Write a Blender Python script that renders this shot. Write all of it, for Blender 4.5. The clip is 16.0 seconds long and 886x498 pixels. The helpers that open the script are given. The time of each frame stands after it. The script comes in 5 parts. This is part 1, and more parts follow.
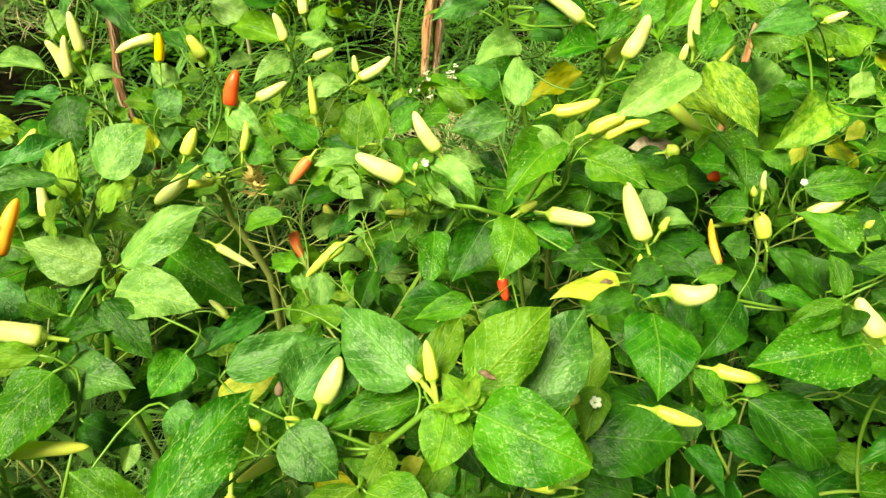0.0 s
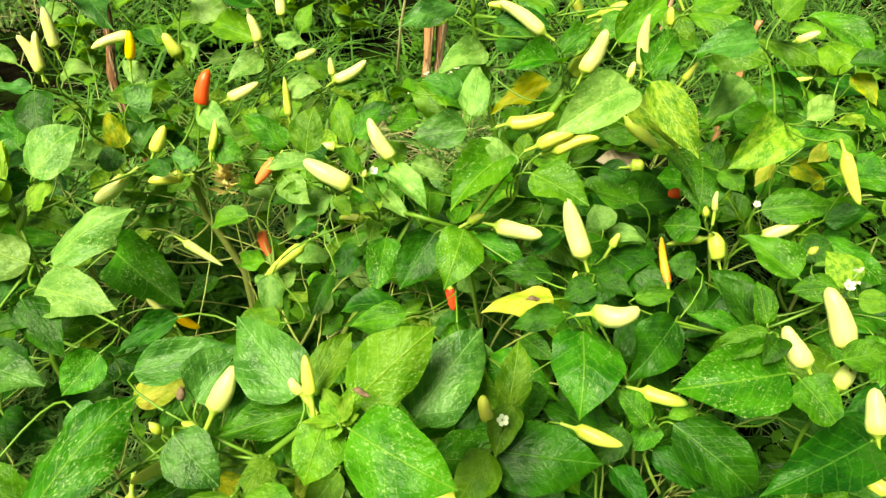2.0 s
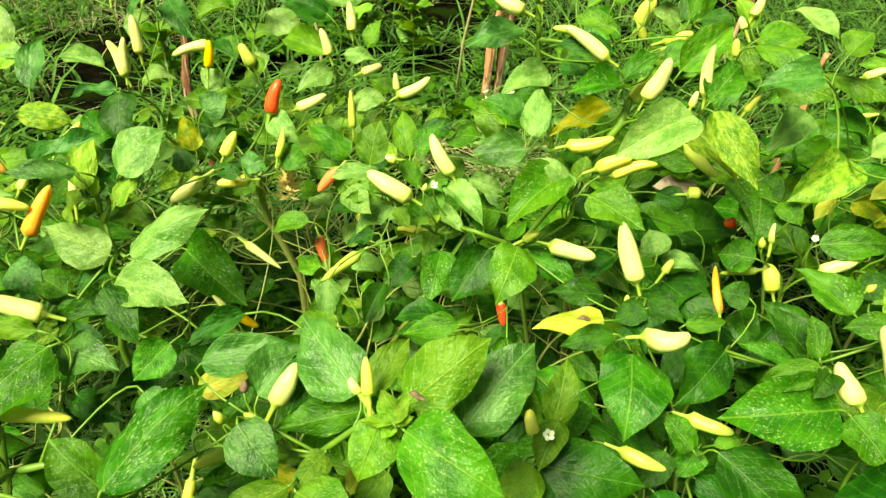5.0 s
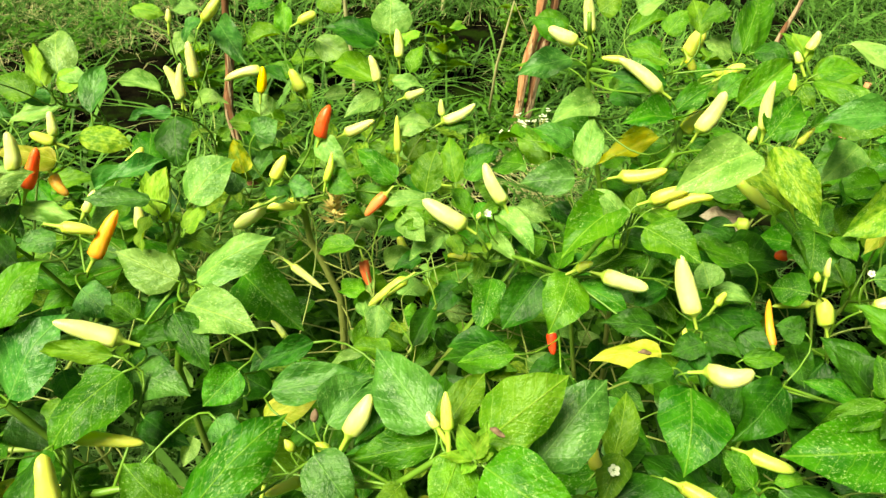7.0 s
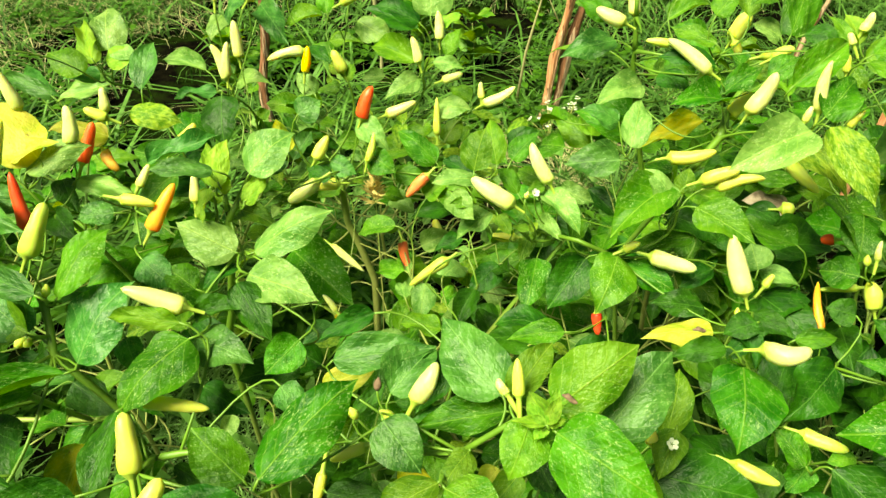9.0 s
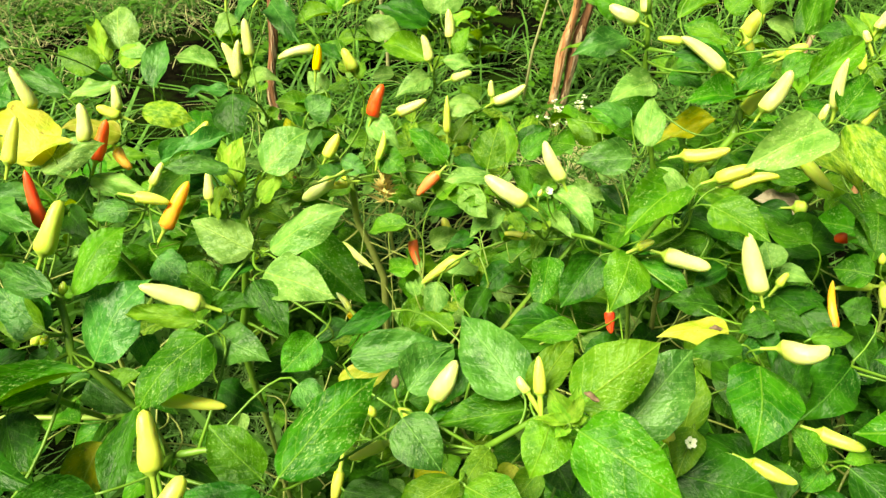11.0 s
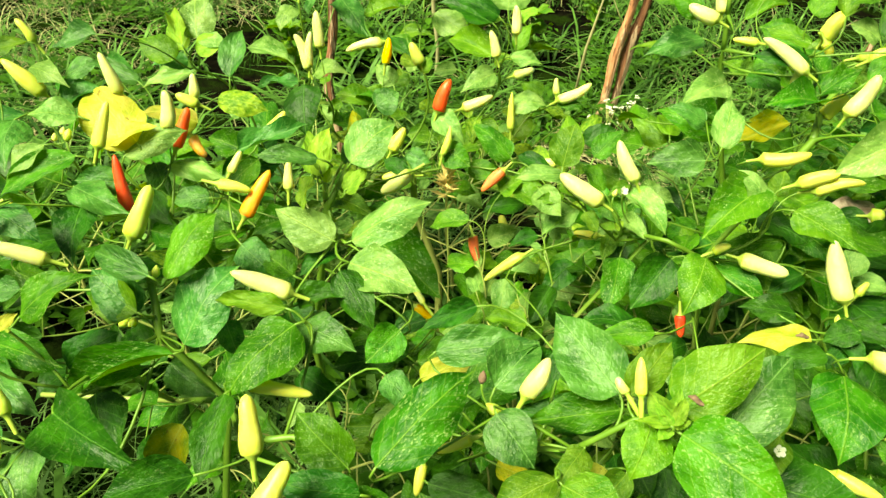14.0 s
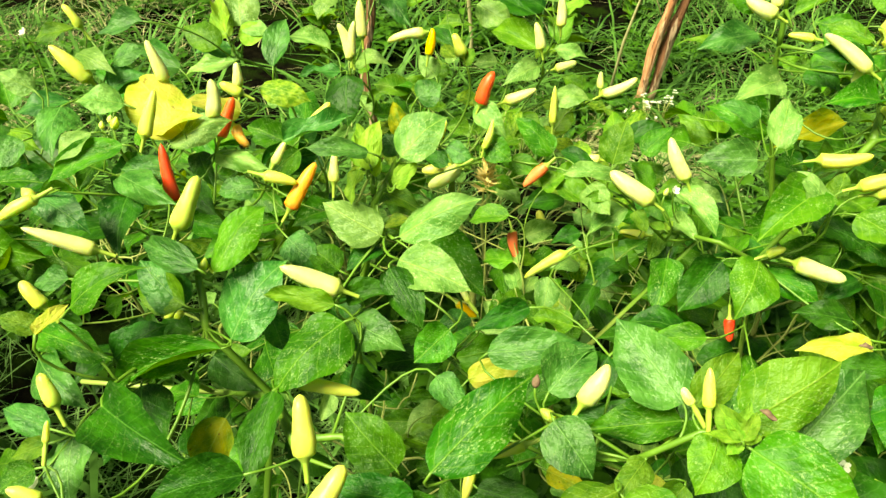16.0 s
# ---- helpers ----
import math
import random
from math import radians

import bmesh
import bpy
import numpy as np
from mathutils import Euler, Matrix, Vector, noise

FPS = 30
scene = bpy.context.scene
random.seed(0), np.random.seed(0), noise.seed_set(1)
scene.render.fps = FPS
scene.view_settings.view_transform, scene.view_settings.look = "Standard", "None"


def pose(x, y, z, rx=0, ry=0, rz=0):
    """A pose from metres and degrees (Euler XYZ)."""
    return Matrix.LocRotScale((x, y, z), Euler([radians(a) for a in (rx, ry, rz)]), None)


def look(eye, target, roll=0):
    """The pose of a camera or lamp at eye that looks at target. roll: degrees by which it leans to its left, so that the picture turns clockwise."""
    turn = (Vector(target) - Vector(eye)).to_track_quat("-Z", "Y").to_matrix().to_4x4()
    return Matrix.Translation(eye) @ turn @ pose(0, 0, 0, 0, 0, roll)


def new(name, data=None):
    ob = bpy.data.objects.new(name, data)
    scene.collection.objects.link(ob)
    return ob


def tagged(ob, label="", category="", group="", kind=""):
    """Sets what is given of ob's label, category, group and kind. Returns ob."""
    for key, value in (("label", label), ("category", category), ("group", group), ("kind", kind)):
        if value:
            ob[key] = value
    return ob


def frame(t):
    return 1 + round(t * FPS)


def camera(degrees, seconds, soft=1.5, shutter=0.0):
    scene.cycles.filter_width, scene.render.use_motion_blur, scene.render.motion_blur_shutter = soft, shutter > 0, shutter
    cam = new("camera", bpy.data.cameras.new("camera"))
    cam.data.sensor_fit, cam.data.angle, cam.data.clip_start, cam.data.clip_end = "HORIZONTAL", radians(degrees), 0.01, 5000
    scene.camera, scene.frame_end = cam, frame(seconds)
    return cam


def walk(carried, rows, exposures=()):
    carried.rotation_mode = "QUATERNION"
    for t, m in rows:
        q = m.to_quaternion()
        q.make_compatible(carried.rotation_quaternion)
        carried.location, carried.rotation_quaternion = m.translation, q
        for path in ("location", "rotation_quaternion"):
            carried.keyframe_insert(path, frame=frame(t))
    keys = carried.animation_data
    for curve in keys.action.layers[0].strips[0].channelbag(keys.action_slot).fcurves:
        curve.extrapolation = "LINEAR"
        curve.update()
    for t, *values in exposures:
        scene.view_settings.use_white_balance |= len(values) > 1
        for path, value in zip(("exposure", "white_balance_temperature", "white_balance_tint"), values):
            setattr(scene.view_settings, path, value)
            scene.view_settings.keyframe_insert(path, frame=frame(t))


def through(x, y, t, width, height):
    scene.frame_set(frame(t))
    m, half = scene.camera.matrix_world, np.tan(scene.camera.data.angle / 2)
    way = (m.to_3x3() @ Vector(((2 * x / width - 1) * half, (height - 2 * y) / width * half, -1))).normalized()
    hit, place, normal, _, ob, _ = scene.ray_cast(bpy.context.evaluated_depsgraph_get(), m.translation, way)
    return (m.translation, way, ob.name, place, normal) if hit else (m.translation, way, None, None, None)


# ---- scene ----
cam = camera(63.4, 16.0)
PATH = [
    (0, (0.023, 0.022, 0.883), (-0.001, 1.571, -0.382), -0.0),
    (0.5, (0.034, 0.017, 0.883), (0.034, 1.562, -0.388), 0.1),
    (1, (0.049, 0.026, 0.887), (0.038, 1.570, -0.384), 0.3),
    (1.5, (0.080, 0.029, 0.892), (0.030, 1.568, -0.385), 0.3),
    (2, (0.094, 0.030, 0.894), (0.009, 1.570, -0.378), 0.9),
    (2.5, (0.102, 0.030, 0.894), (-0.016, 1.570, -0.378), 0.9),
    (3, (0.106, 0.027, 0.892), (-0.037, 1.561, -0.384), 1.5),
    (3.5, (0.106, 0.029, 0.895), (-0.062, 1.561, -0.381), 1.0),
    (4, (0.102, 0.024, 0.898), (-0.088, 1.562, -0.366), 1.1),
    (6.5, (0.061, 0.013, 0.913), (-0.190, 1.583, -0.300), 1.0),
    (7, (0.052, 0.012, 0.915), (-0.216, 1.586, -0.290), 1.2),
    (7.5, (0.044, 0.006, 0.908), (-0.225, 1.572, -0.307), 1.7),
    (8, (0.037, 0.004, 0.906), (-0.252, 1.555, -0.324), 0.7),
    (8.5, (0.030, -0.001, 0.905), (-0.263, 1.552, -0.321), 0.9),
    (9, (0.022, -0.005, 0.906), (-0.281, 1.548, -0.317), 1.1),
    (11.5, (0.010, -0.008, 0.903), (-0.304, 1.540, -0.324), 0.9),
    (12, (0.007, -0.014, 0.895), (-0.319, 1.517, -0.350), 1.1),
    (12.5, (0.004, -0.013, 0.897), (-0.317, 1.520, -0.346), 1.1),
    (13, (-0.009, -0.017, 0.894), (-0.353, 1.504, -0.358), 1.3),
    (13.5, (-0.020, -0.014, 0.895), (-0.383, 1.498, -0.363), 1.0),
    (14, (-0.028, -0.016, 0.902), (-0.416, 1.511, -0.331), 1.1),
    (14.5, (-0.038, -0.016, 0.904), (-0.460, 1.505, -0.324), 1.2),
    (15, (-0.042, -0.017, 0.903), (-0.466, 1.503, -0.327), 2.2),
    (15.5, (-0.044, -0.010, 0.903), (-0.474, 1.498, -0.338), 1.1),
    (16, (-0.052, -0.009, 0.898), (-0.494, 1.485, -0.356), 1.0),
]
walk(cam, [(t, look(eye, target, roll)) for t, eye, target, roll in PATH], exposures=[(0.0, 1.17, 8700.0, -17.0), (4.0, 1.18, 8700.0, -17.0), (9.0, 1.26, 8700.0, -17.0), (16.0, 1.33, 8700.0, -17.0)])

# ---- daylight: a bright hazy sky and a veiled sun ----
SUN_UP, SUN_ROUND = 58.0, -145.0   # degrees above the ground; degrees round from +y towards +x
world = bpy.data.worlds.new("sky")
scene.world = world
world.use_nodes = True
wn = world.node_tree.nodes
sky = wn.new("ShaderNodeTexSky")
sky.sky_type = "NISHITA"
sky.sun_disc = False
sky.sun_elevation = radians(SUN_UP)
sky.sun_rotation = radians(SUN_ROUND)
sky.dust_density = 3.0
wn["Background"].inputs["Strength"].default_value = 0.023
world.node_tree.links.new(sky.outputs["Color"], wn["Background"].inputs["Color"])
sun = new("sun", bpy.data.lights.new("sun", "SUN"))
sun.data.energy, sun.data.angle, sun.data.color = 5.5, radians(26.0), (1.0, 0.95, 0.84)
sun_from = Vector((math.cos(radians(SUN_UP)) * math.sin(radians(SUN_ROUND)), math.cos(radians(SUN_UP)) * math.cos(radians(SUN_ROUND)), math.sin(radians(SUN_UP))))
sun.matrix_world = look(sun_from * 20, (0, 0, 0))


# ---- materials ----
def material(name):
    mat = bpy.data.materials.new(name)
    mat.use_nodes = True
    mat.node_tree.nodes.clear()
    return mat, mat.node_tree.nodes, mat.node_tree.links


class Net:
    """Short forms for building a node material."""

    def __init__(self, name):
        self.mat, self.nodes, self.links = material(name)

    def node(self, kind, **inputs):
        n = self.nodes.new(kind)
        for key, value in inputs.items():
            self.put(n, key, value)
        return n

    def put(self, n, key, value):
        slot = n.inputs[int(key[1:]) if key[0] == "i" and key[1:].isdigit() else key]
        if isinstance(value, bpy.types.NodeSocket):
            self.links.new(value, slot)
        else:
            slot.default_value = value

    def math(self, op, a, b=0.0, clamp=False):
        n = self.node("ShaderNodeMath", i0=a, i1=b)
        n.operation, n.use_clamp = op, clamp
        return n.outputs[0]

    def mix(self, fac, a, b):
        n = self.nodes.new("ShaderNodeMix")
        n.data_type = "RGBA"
        for slot, value in ((n.inputs[0], fac), (n.inputs[6], a), (n.inputs[7], b)):
            if isinstance(value, bpy.types.NodeSocket):
                self.links.new(value, slot)
            else:
                slot.default_value = (*value, 1.0) if isinstance(value, tuple) and len(value) == 3 else value
        return n.outputs[2]

    def step(self, value, low, high):
        n = self.node("ShaderNodeMapRange", i0=value, i1=low, i2=high)
        n.interpolation_type = "SMOOTHSTEP"
        return n.outputs[0]

    def noise(self, vector, scale, detail=3.0, rough=0.55):
        n = self.nodes.new("ShaderNodeTexNoise")
        self.links.new(vector, n.inputs["Vector"])
        n.inputs["Scale"].default_value, n.inputs["Detail"].default_value, n.inputs["Roughness"].default_value = scale, detail, rough
        return n.outputs[0]

    def vec(self, x, y, z):
        return self.node("ShaderNodeCombineXYZ", i0=x, i1=y, i2=z).outputs[0]

    def bump(self, height, strength, distance):
        n = self.nodes.new("ShaderNodeBump")
        self.links.new(height, n.inputs["Height"])
        n.inputs["Strength"].default_value, n.inputs["Distance"].default_value = strength, distance
        return n.outputs[0]

    def finish(self, colour, rough=0.5, normal=None, glow=None, glow_share=0.0, spec=0.5, coat=0.0, sub=0.0, sub_colour=None):
        p = self.nodes.new("ShaderNodeBsdfPrincipled")
        self.put(p, "Base Color", colour if isinstance(colour, bpy.types.NodeSocket) else (*colour, 1.0))
        self.put(p, "Roughness", rough)
        self.put(p, "Specular IOR Level", spec)
        self.put(p, "Coat Weight", coat)
        p.inputs["Coat Roughness"].default_value = 0.25
        if sub:
            p.inputs["Subsurface Weight"].default_value = sub
            p.inputs["Subsurface Radius"].default_value = (1.0, 0.8, 0.3)
            p.inputs["Subsurface Scale"].default_value = 0.009
        if normal is not None:
            self.links.new(normal, p.inputs["Normal"])
        out = self.nodes.new("ShaderNodeOutputMaterial")
        last = p.outputs[0]
        if glow is not None:
            # light that passes through the thin blade
            tr = self.node("ShaderNodeBsdfTranslucent", Color=glow)
            mx = self.node("ShaderNodeMixShader", i0=glow_share, i1=last, i2=tr.outputs[0])
            last = mx.outputs[0]
        self.links.new(last, out.inputs[0])
        return self.mat


def leaf_material(name, dark, mid, vein, dust=0.55, through=0.3, spots=0.0, blotch=2.6, sheen=0.22):
    """A chilli leaf: x runs from stalk to tip (0..1), y across (-0.5..0.5)."""
    n = Net(name)
    co = n.node("ShaderNodeTexCoord").outputs["Object"]
    rnd = n.node("ShaderNodeObjectInfo").outputs["Random"]
    xyz = n.node("ShaderNodeSeparateXYZ", i0=co)
    x, y = xyz.outputs[0], xyz.outputs[1]
    ay = n.math("ABSOLUTE", y)
    shift = n.math("MULTIPLY", rnd, 37.0)
    where = n.vec(n.math("ADD", x, shift), y, shift)
    broad = n.noise(where, blotch, 4.0, 0.6)
    colour = n.mix(n.step(broad, 0.34, 0.66), dark, mid)
    tone = n.node("ShaderNodeHueSaturation", Color=colour)
    n.put(tone, "Value", n.math("ADD", n.math("MULTIPLY", rnd, 0.40), 0.84))
    n.put(tone, "Hue", n.math("ADD", n.math("MULTIPLY", n.math("FRACT", n.math("MULTIPLY", rnd, 7.3)), 0.022), 0.486))
    colour = tone.outputs[0]
    # midrib and the side veins that run forward from it
    rib = n.math("SUBTRACT", 1.0, n.step(ay, 0.005, 0.019))
    wob = n.math("MULTIPLY", n.noise(where, 5.0, 1.0), 0.09)
    run = n.math("SUBTRACT", n.math("ADD", x, wob), n.math("MULTIPLY", ay, 0.62))
    saw = n.math("ABSOLUTE", n.math("SUBTRACT", n.math("FRACT", n.math("MULTIPLY", run, 7.5)), 0.5))
    side = n.math("SUBTRACT", 1.0, n.step(saw, 0.015, 0.085))
    veins = n.math("MAXIMUM", n.math("MULTIPLY", rib, 0.55), n.math("MULTIPLY", side, 0.26))
    colour = n.mix(veins, colour, vein)
    # pale dried marks left between the veins
    along = n.vec(n.math("MULTIPLY", n.math("ADD", run, shift), 7.0), n.math("MULTIPLY", y, 8.0), shift)
    fleck = n.step(n.math("ADD", n.math("MULTIPLY", n.noise(where, 30.0, 4.0, 0.7), 0.78), n.math("MULTIPLY", n.noise(along, 2.3, 4.0, 0.7), 0.22)), 0.535, 0.62)
    patch = n.step(n.noise(where, 3.6, 2.0), 0.38, 0.58)
    speck = n.step(n.noise(where, 40.0, 3.0), 0.60, 0.72)
    much = n.math("MULTIPLY", n.step(n.math("FRACT", n.math("MULTIPLY", rnd, 3.7)), -0.75, 0.6), dust)
    marks = n.math("MULTIPLY", n.math("MAXIMUM", n.math("MULTIPLY", fleck, patch), n.math("MULTIPLY", speck, 0.4)), much)
    colour = n.mix(marks, colour, (0.44, 0.58, 0.23))
    if spots:
        hole = n.step(n.noise(where, 7.5, 3.0), 0.64, 0.72)
        colour = n.mix(n.math("MULTIPLY", hole, spots), colour, (0.10, 0.035, 0.012))
    height = n.math("ADD", n.math("MULTIPLY", side, 0.05), n.math("ADD", n.math("MULTIPLY", broad, 0.9), n.math("MULTIPLY", rib, 0.15)))
    height = n.math("ADD", height, n.math("ADD", n.math("MULTIPLY", n.noise(where, 60.0, 2.0), 0.08), n.math("MULTIPLY", n.noise(along, 0.8, 2.0), 0.35)))
    rough = n.math("ADD", n.math("MULTIPLY", n.noise(where, 9.0, 2.0), 0.22), n.math("ADD", 0.33, n.math("MULTIPLY", marks, 0.25)))
    glow = n.node("ShaderNodeHueSaturation", Color=colour)
    glow.inputs["Hue"].default_value, glow.inputs["Value"].default_value, glow.inputs["Saturation"].default_value = 0.475, 1.6, 1.1
    return n.finish(colour, rough, n.bump(n.math("ADD", height, n.math("MULTIPLY", n.noise(where, 11.0, 3.0), 0.8)), 0.9, 0.0020), glow.outputs[0], through, spec=sheen)


LEAF = {
    "green": leaf_material("leaf_green", (0.018, 0.101, 0.004), (0.055, 0.202, 0.010), (0.17, 0.33, 0.04), 0.55),
    # dark: deep green blades, also given to low leaves to paint in gap shade
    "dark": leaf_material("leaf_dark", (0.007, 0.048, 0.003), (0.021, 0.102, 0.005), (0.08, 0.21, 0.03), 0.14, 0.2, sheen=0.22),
    "bright": leaf_material("leaf_bright", (0.039, 0.136, 0.006), (0.094, 0.229, 0.013), (0.22, 0.37, 0.05), 0.5, 0.25),
    "cool": leaf_material("leaf_cool", (0.016, 0.090, 0.010), (0.060, 0.196, 0.030), (0.17, 0.34, 0.09), 0.32, 0.25, sheen=0.42),
    "dead": leaf_material("leaf_dead", (0.210, 0.140, 0.110), (0.480, 0.390, 0.320), (0.36, 0.27, 0.20), 0.1, 0.1),
    "fresh": leaf_material("leaf_fresh", (0.048, 0.150, 0.008), (0.108, 0.228, 0.018), (0.27, 0.40, 0.06), 0.40, 0.3),
    "mottled": leaf_material("leaf_mottled", (0.060, 0.175, 0.010), (0.230, 0.350, 0.035), (0.36, 0.48, 0.08), 0.6, 0.3, blotch=7.5),
    "young": leaf_material("leaf_young", (0.120, 0.285, 0.022), (0.240, 0.410, 0.055), (0.40, 0.56, 0.06), 0.1, 0.35),
    # pale: dusty blade with a bluish sky sheen mixed into its colour
    "pale": leaf_material("leaf_dusty_sheen", (0.082, 0.210, 0.034), (0.210, 0.367, 0.095), (0.33, 0.48, 0.10), 0.9, 0.3, sheen=0.34),
    "yellow": leaf_material("leaf_yellow", (0.260, 0.340, 0.030), (0.510, 0.490, 0.085), (0.62, 0.64, 0.16), 0.35, 0.35, 0.6),
    "olive": leaf_material("leaf_turning", (0.100, 0.190, 0.010), (0.400, 0.380, 0.020), (0.40, 0.46, 0.08), 0.3, 0.3, 0.8),
}


def pepper_material(name, body, shoulder, dull=0.34):
    n = Net(name)
    co = n.node("ShaderNodeTexCoord").outputs["Object"]
    rnd = n.node("ShaderNodeObjectInfo").outputs["Random"]
    z = n.node("ShaderNodeSeparateXYZ", i0=co).outputs[2]
    where = n.node("ShaderNodeVectorMath", i0=co, i1=n.vec(rnd, rnd, rnd)).outputs[0]
    broad = n.noise(where, 60.0, 2.0)
    colour = n.mix(n.step(n.math("ADD", z, n.math("MULTIPLY", broad, 0.010)), 0.005, 0.016), shoulder, body)
    tone = n.node("ShaderNodeHueSaturation", Color=colour)
    n.put(tone, "Value", n.math("ADD", n.math("MULTIPLY", rnd, 0.20), 0.88))
    n.put(tone, "Hue", n.math("ADD", n.math("MULTIPLY", rnd, 0.014), 0.493))
    scar = n.step(n.noise(where, 260.0, 2.0), 0.72, 0.80)
    colour = n.mix(n.math("MULTIPLY", scar, 0.3), tone.outputs[0], (0.35, 0.26, 0.10))
    height = n.math("ADD", broad, n.math("MULTIPLY", n.noise(where, 420.0, 2.0), 0.12))
    return n.finish(colour, n.math("ADD", n.math("MULTIPLY", n.noise(where, 190.0, 2.0), 0.22), dull), n.bump(height, 0.4, 0.003), spec=0.4, coat=0.05, sub=0.7)


PEPPER = {
    "pale": pepper_material("pepper_pale", (0.595, 0.630, 0.255), (0.490, 0.570, 0.135)),
    "yellow": pepper_material("pepper_yellow", (0.600, 0.625, 0.125), (0.475, 0.560, 0.085)),
    "lime": pepper_material("pepper_lime", (0.500, 0.590, 0.115), (0.390, 0.500, 0.075)),
    "amber": pepper_material("pepper_amber", (0.860, 0.520, 0.010), (0.700, 0.500, 0.020)),
    "orange": pepper_material("pepper_orange", (0.840, 0.390, 0.050), (0.740, 0.200, 0.025)),
    "red": pepper_material("pepper_red", (0.780, 0.090, 0.025), (0.660, 0.050, 0.015)),
    "apricot": pepper_material("pepper_apricot", (0.840, 0.440, 0.090), (0.760, 0.520, 0.120)),
    "salmon": pepper_material("pepper_salmon", (0.800, 0.200, 0.080), (0.700, 0.140, 0.050)),
}


def stem_material():
    n = Net("stem_green")
    geo = n.node("ShaderNodeTexCoord").outputs["Object"]
    z = n.node("ShaderNodeSeparateXYZ", i0=geo).outputs[2]
    grain = n.noise(geo, 70.0, 4.0)
    young = n.mix(grain, (0.055, 0.150, 0.012), (0.160, 0.275, 0.030))
    bark = n.mix(grain, (0.230, 0.265, 0.065), (0.400, 0.410, 0.140))
    colour = n.mix(n.step(n.math("ADD", z, n.math("MULTIPLY", grain, 0.16)), 0.30, 0.50), bark, young)
    return n.finish(colour, 0.5, n.bump(n.noise(geo, 300.0, 3.0), 0.4, 0.001))


def plain_material(name, a, b, scale, rough=0.6, through=0.0, relief=0.4):
    n = Net(name)
    geo = n.node("ShaderNodeTexCoord").outputs["Object"]
    island = n.node("ShaderNodeNewGeometry").outputs["Random Per Island"]
    grain = n.noise(geo, scale, 4.0)
    colour = n.mix(n.math("ADD", n.math("MULTIPLY", n.step(grain, 0.3, 0.7), 0.5), n.math("MULTIPLY", island, 0.5)), a, b)
    if through:
        glow = n.node("ShaderNodeHueSaturation", Color=colour)
        glow.inputs["Value"].default_value = 1.6
        return n.finish(colour, rough, None, glow.outputs[0], through, spec=0.15)
    return n.finish(colour, rough, n.bump(grain, relief, 0.002))


def wood_material(name, light, deep):
    """Peeling bark: long fibres, dark cracks and paler strips where it has come away."""
    n = Net(name)
    co = n.node("ShaderNodeTexCoord").outputs["Object"]
    s = n.node("ShaderNodeSeparateXYZ", i0=co)
    long = n.vec(n.math("MULTIPLY", s.outputs[0], 90.0), n.math("MULTIPLY", s.outputs[1], 90.0), n.math("MULTIPLY", s.outputs[2], 9.0))
    fibre = n.noise(long, 1.6, 5.0, 0.6)
    strip = n.step(n.noise(long, 0.55, 3.0), 0.50, 0.56)
    crack = n.step(n.noise(long, 2.4, 3.0), 0.60, 0.68)
    colour = n.mix(n.step(fibre, 0.3, 0.72), deep, light)
    colour = n.mix(n.math("MULTIPLY", strip, 0.55), colour, (0.62, 0.46, 0.33))
    colour = n.mix(n.math("MULTIPLY", crack, 0.7), colour, (0.075, 0.032, 0.018))
    return n.finish(colour, 0.85, n.bump(n.math("ADD", fibre, n.math("SUBTRACT", strip, crack)), 0.9, 0.004), spec=0.2)


def soil_material():
    n = Net("soil")
    co = n.node("ShaderNodeTexCoord").outputs["Object"]
    a, b, c = n.noise(co, 2.2, 4.0), n.noise(co, 26.0, 5.0, 0.65), n.noise(co, 140.0, 3.0)
    # soil colour taken near black: shade between the plants is painted in
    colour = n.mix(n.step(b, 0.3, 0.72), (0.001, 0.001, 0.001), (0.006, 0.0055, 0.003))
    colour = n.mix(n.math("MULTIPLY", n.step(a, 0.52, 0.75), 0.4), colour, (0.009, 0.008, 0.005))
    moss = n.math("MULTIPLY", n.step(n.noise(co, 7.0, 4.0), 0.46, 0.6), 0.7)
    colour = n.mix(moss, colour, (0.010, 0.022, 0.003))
    return n.finish(colour, 0.92, n.bump(n.math("ADD", b, n.math("MULTIPLY", c, 0.3)), 0.9, 0.012), spec=0.0)


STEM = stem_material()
SOIL = soil_material()
GRASS = plain_material("grass_blade", (0.006, 0.034, 0.005), (0.135, 0.285, 0.055), 20.0, 0.55, 0.25)
WIRY = plain_material("wiry_grass", (0.020, 0.080, 0.012), (0.300, 0.480, 0.160), 20.0, 0.6, 0.25)
STRAW = plain_material("dry_straw", (0.260, 0.240, 0.110), (0.520, 0.480, 0.280), 30.0, 0.7, 0.2)
WEED = plain_material("weed_leaf", (0.014, 0.055, 0.005), (0.075, 0.185, 0.016), 30.0, 0.45, 0.3)
BARK = wood_material("stake_bark", (0.600, 0.320, 0.180), (0.350, 0.140, 0.070))
BARK_DARK = wood_material("stake_bark_dark", (0.300, 0.140, 0.080), (0.150, 0.062, 0.034))
CALYX = plain_material("calyx_green", (0.200, 0.330, 0.035), (0.380, 0.480, 0.080), 120.0, 0.5)
PETAL = plain_material("petal_white", (0.740, 0.760, 0.620), (0.820, 0.820, 0.740), 200.0, 0.5, 0.25)
SEEDHEAD = plain_material("seed_head_dry", (0.520, 0.380, 0.130), (0.740, 0.620, 0.290), 200.0, 0.7, 0.2)
SCRAP = plain_material("withered_brown", (0.080, 0.045, 0.030), (0.220, 0.140, 0.090), 300.0, 0.8)
STONE = plain_material("stone", (0.200, 0.150, 0.130), (0.330, 0.260, 0.230), 40.0, 0.85)


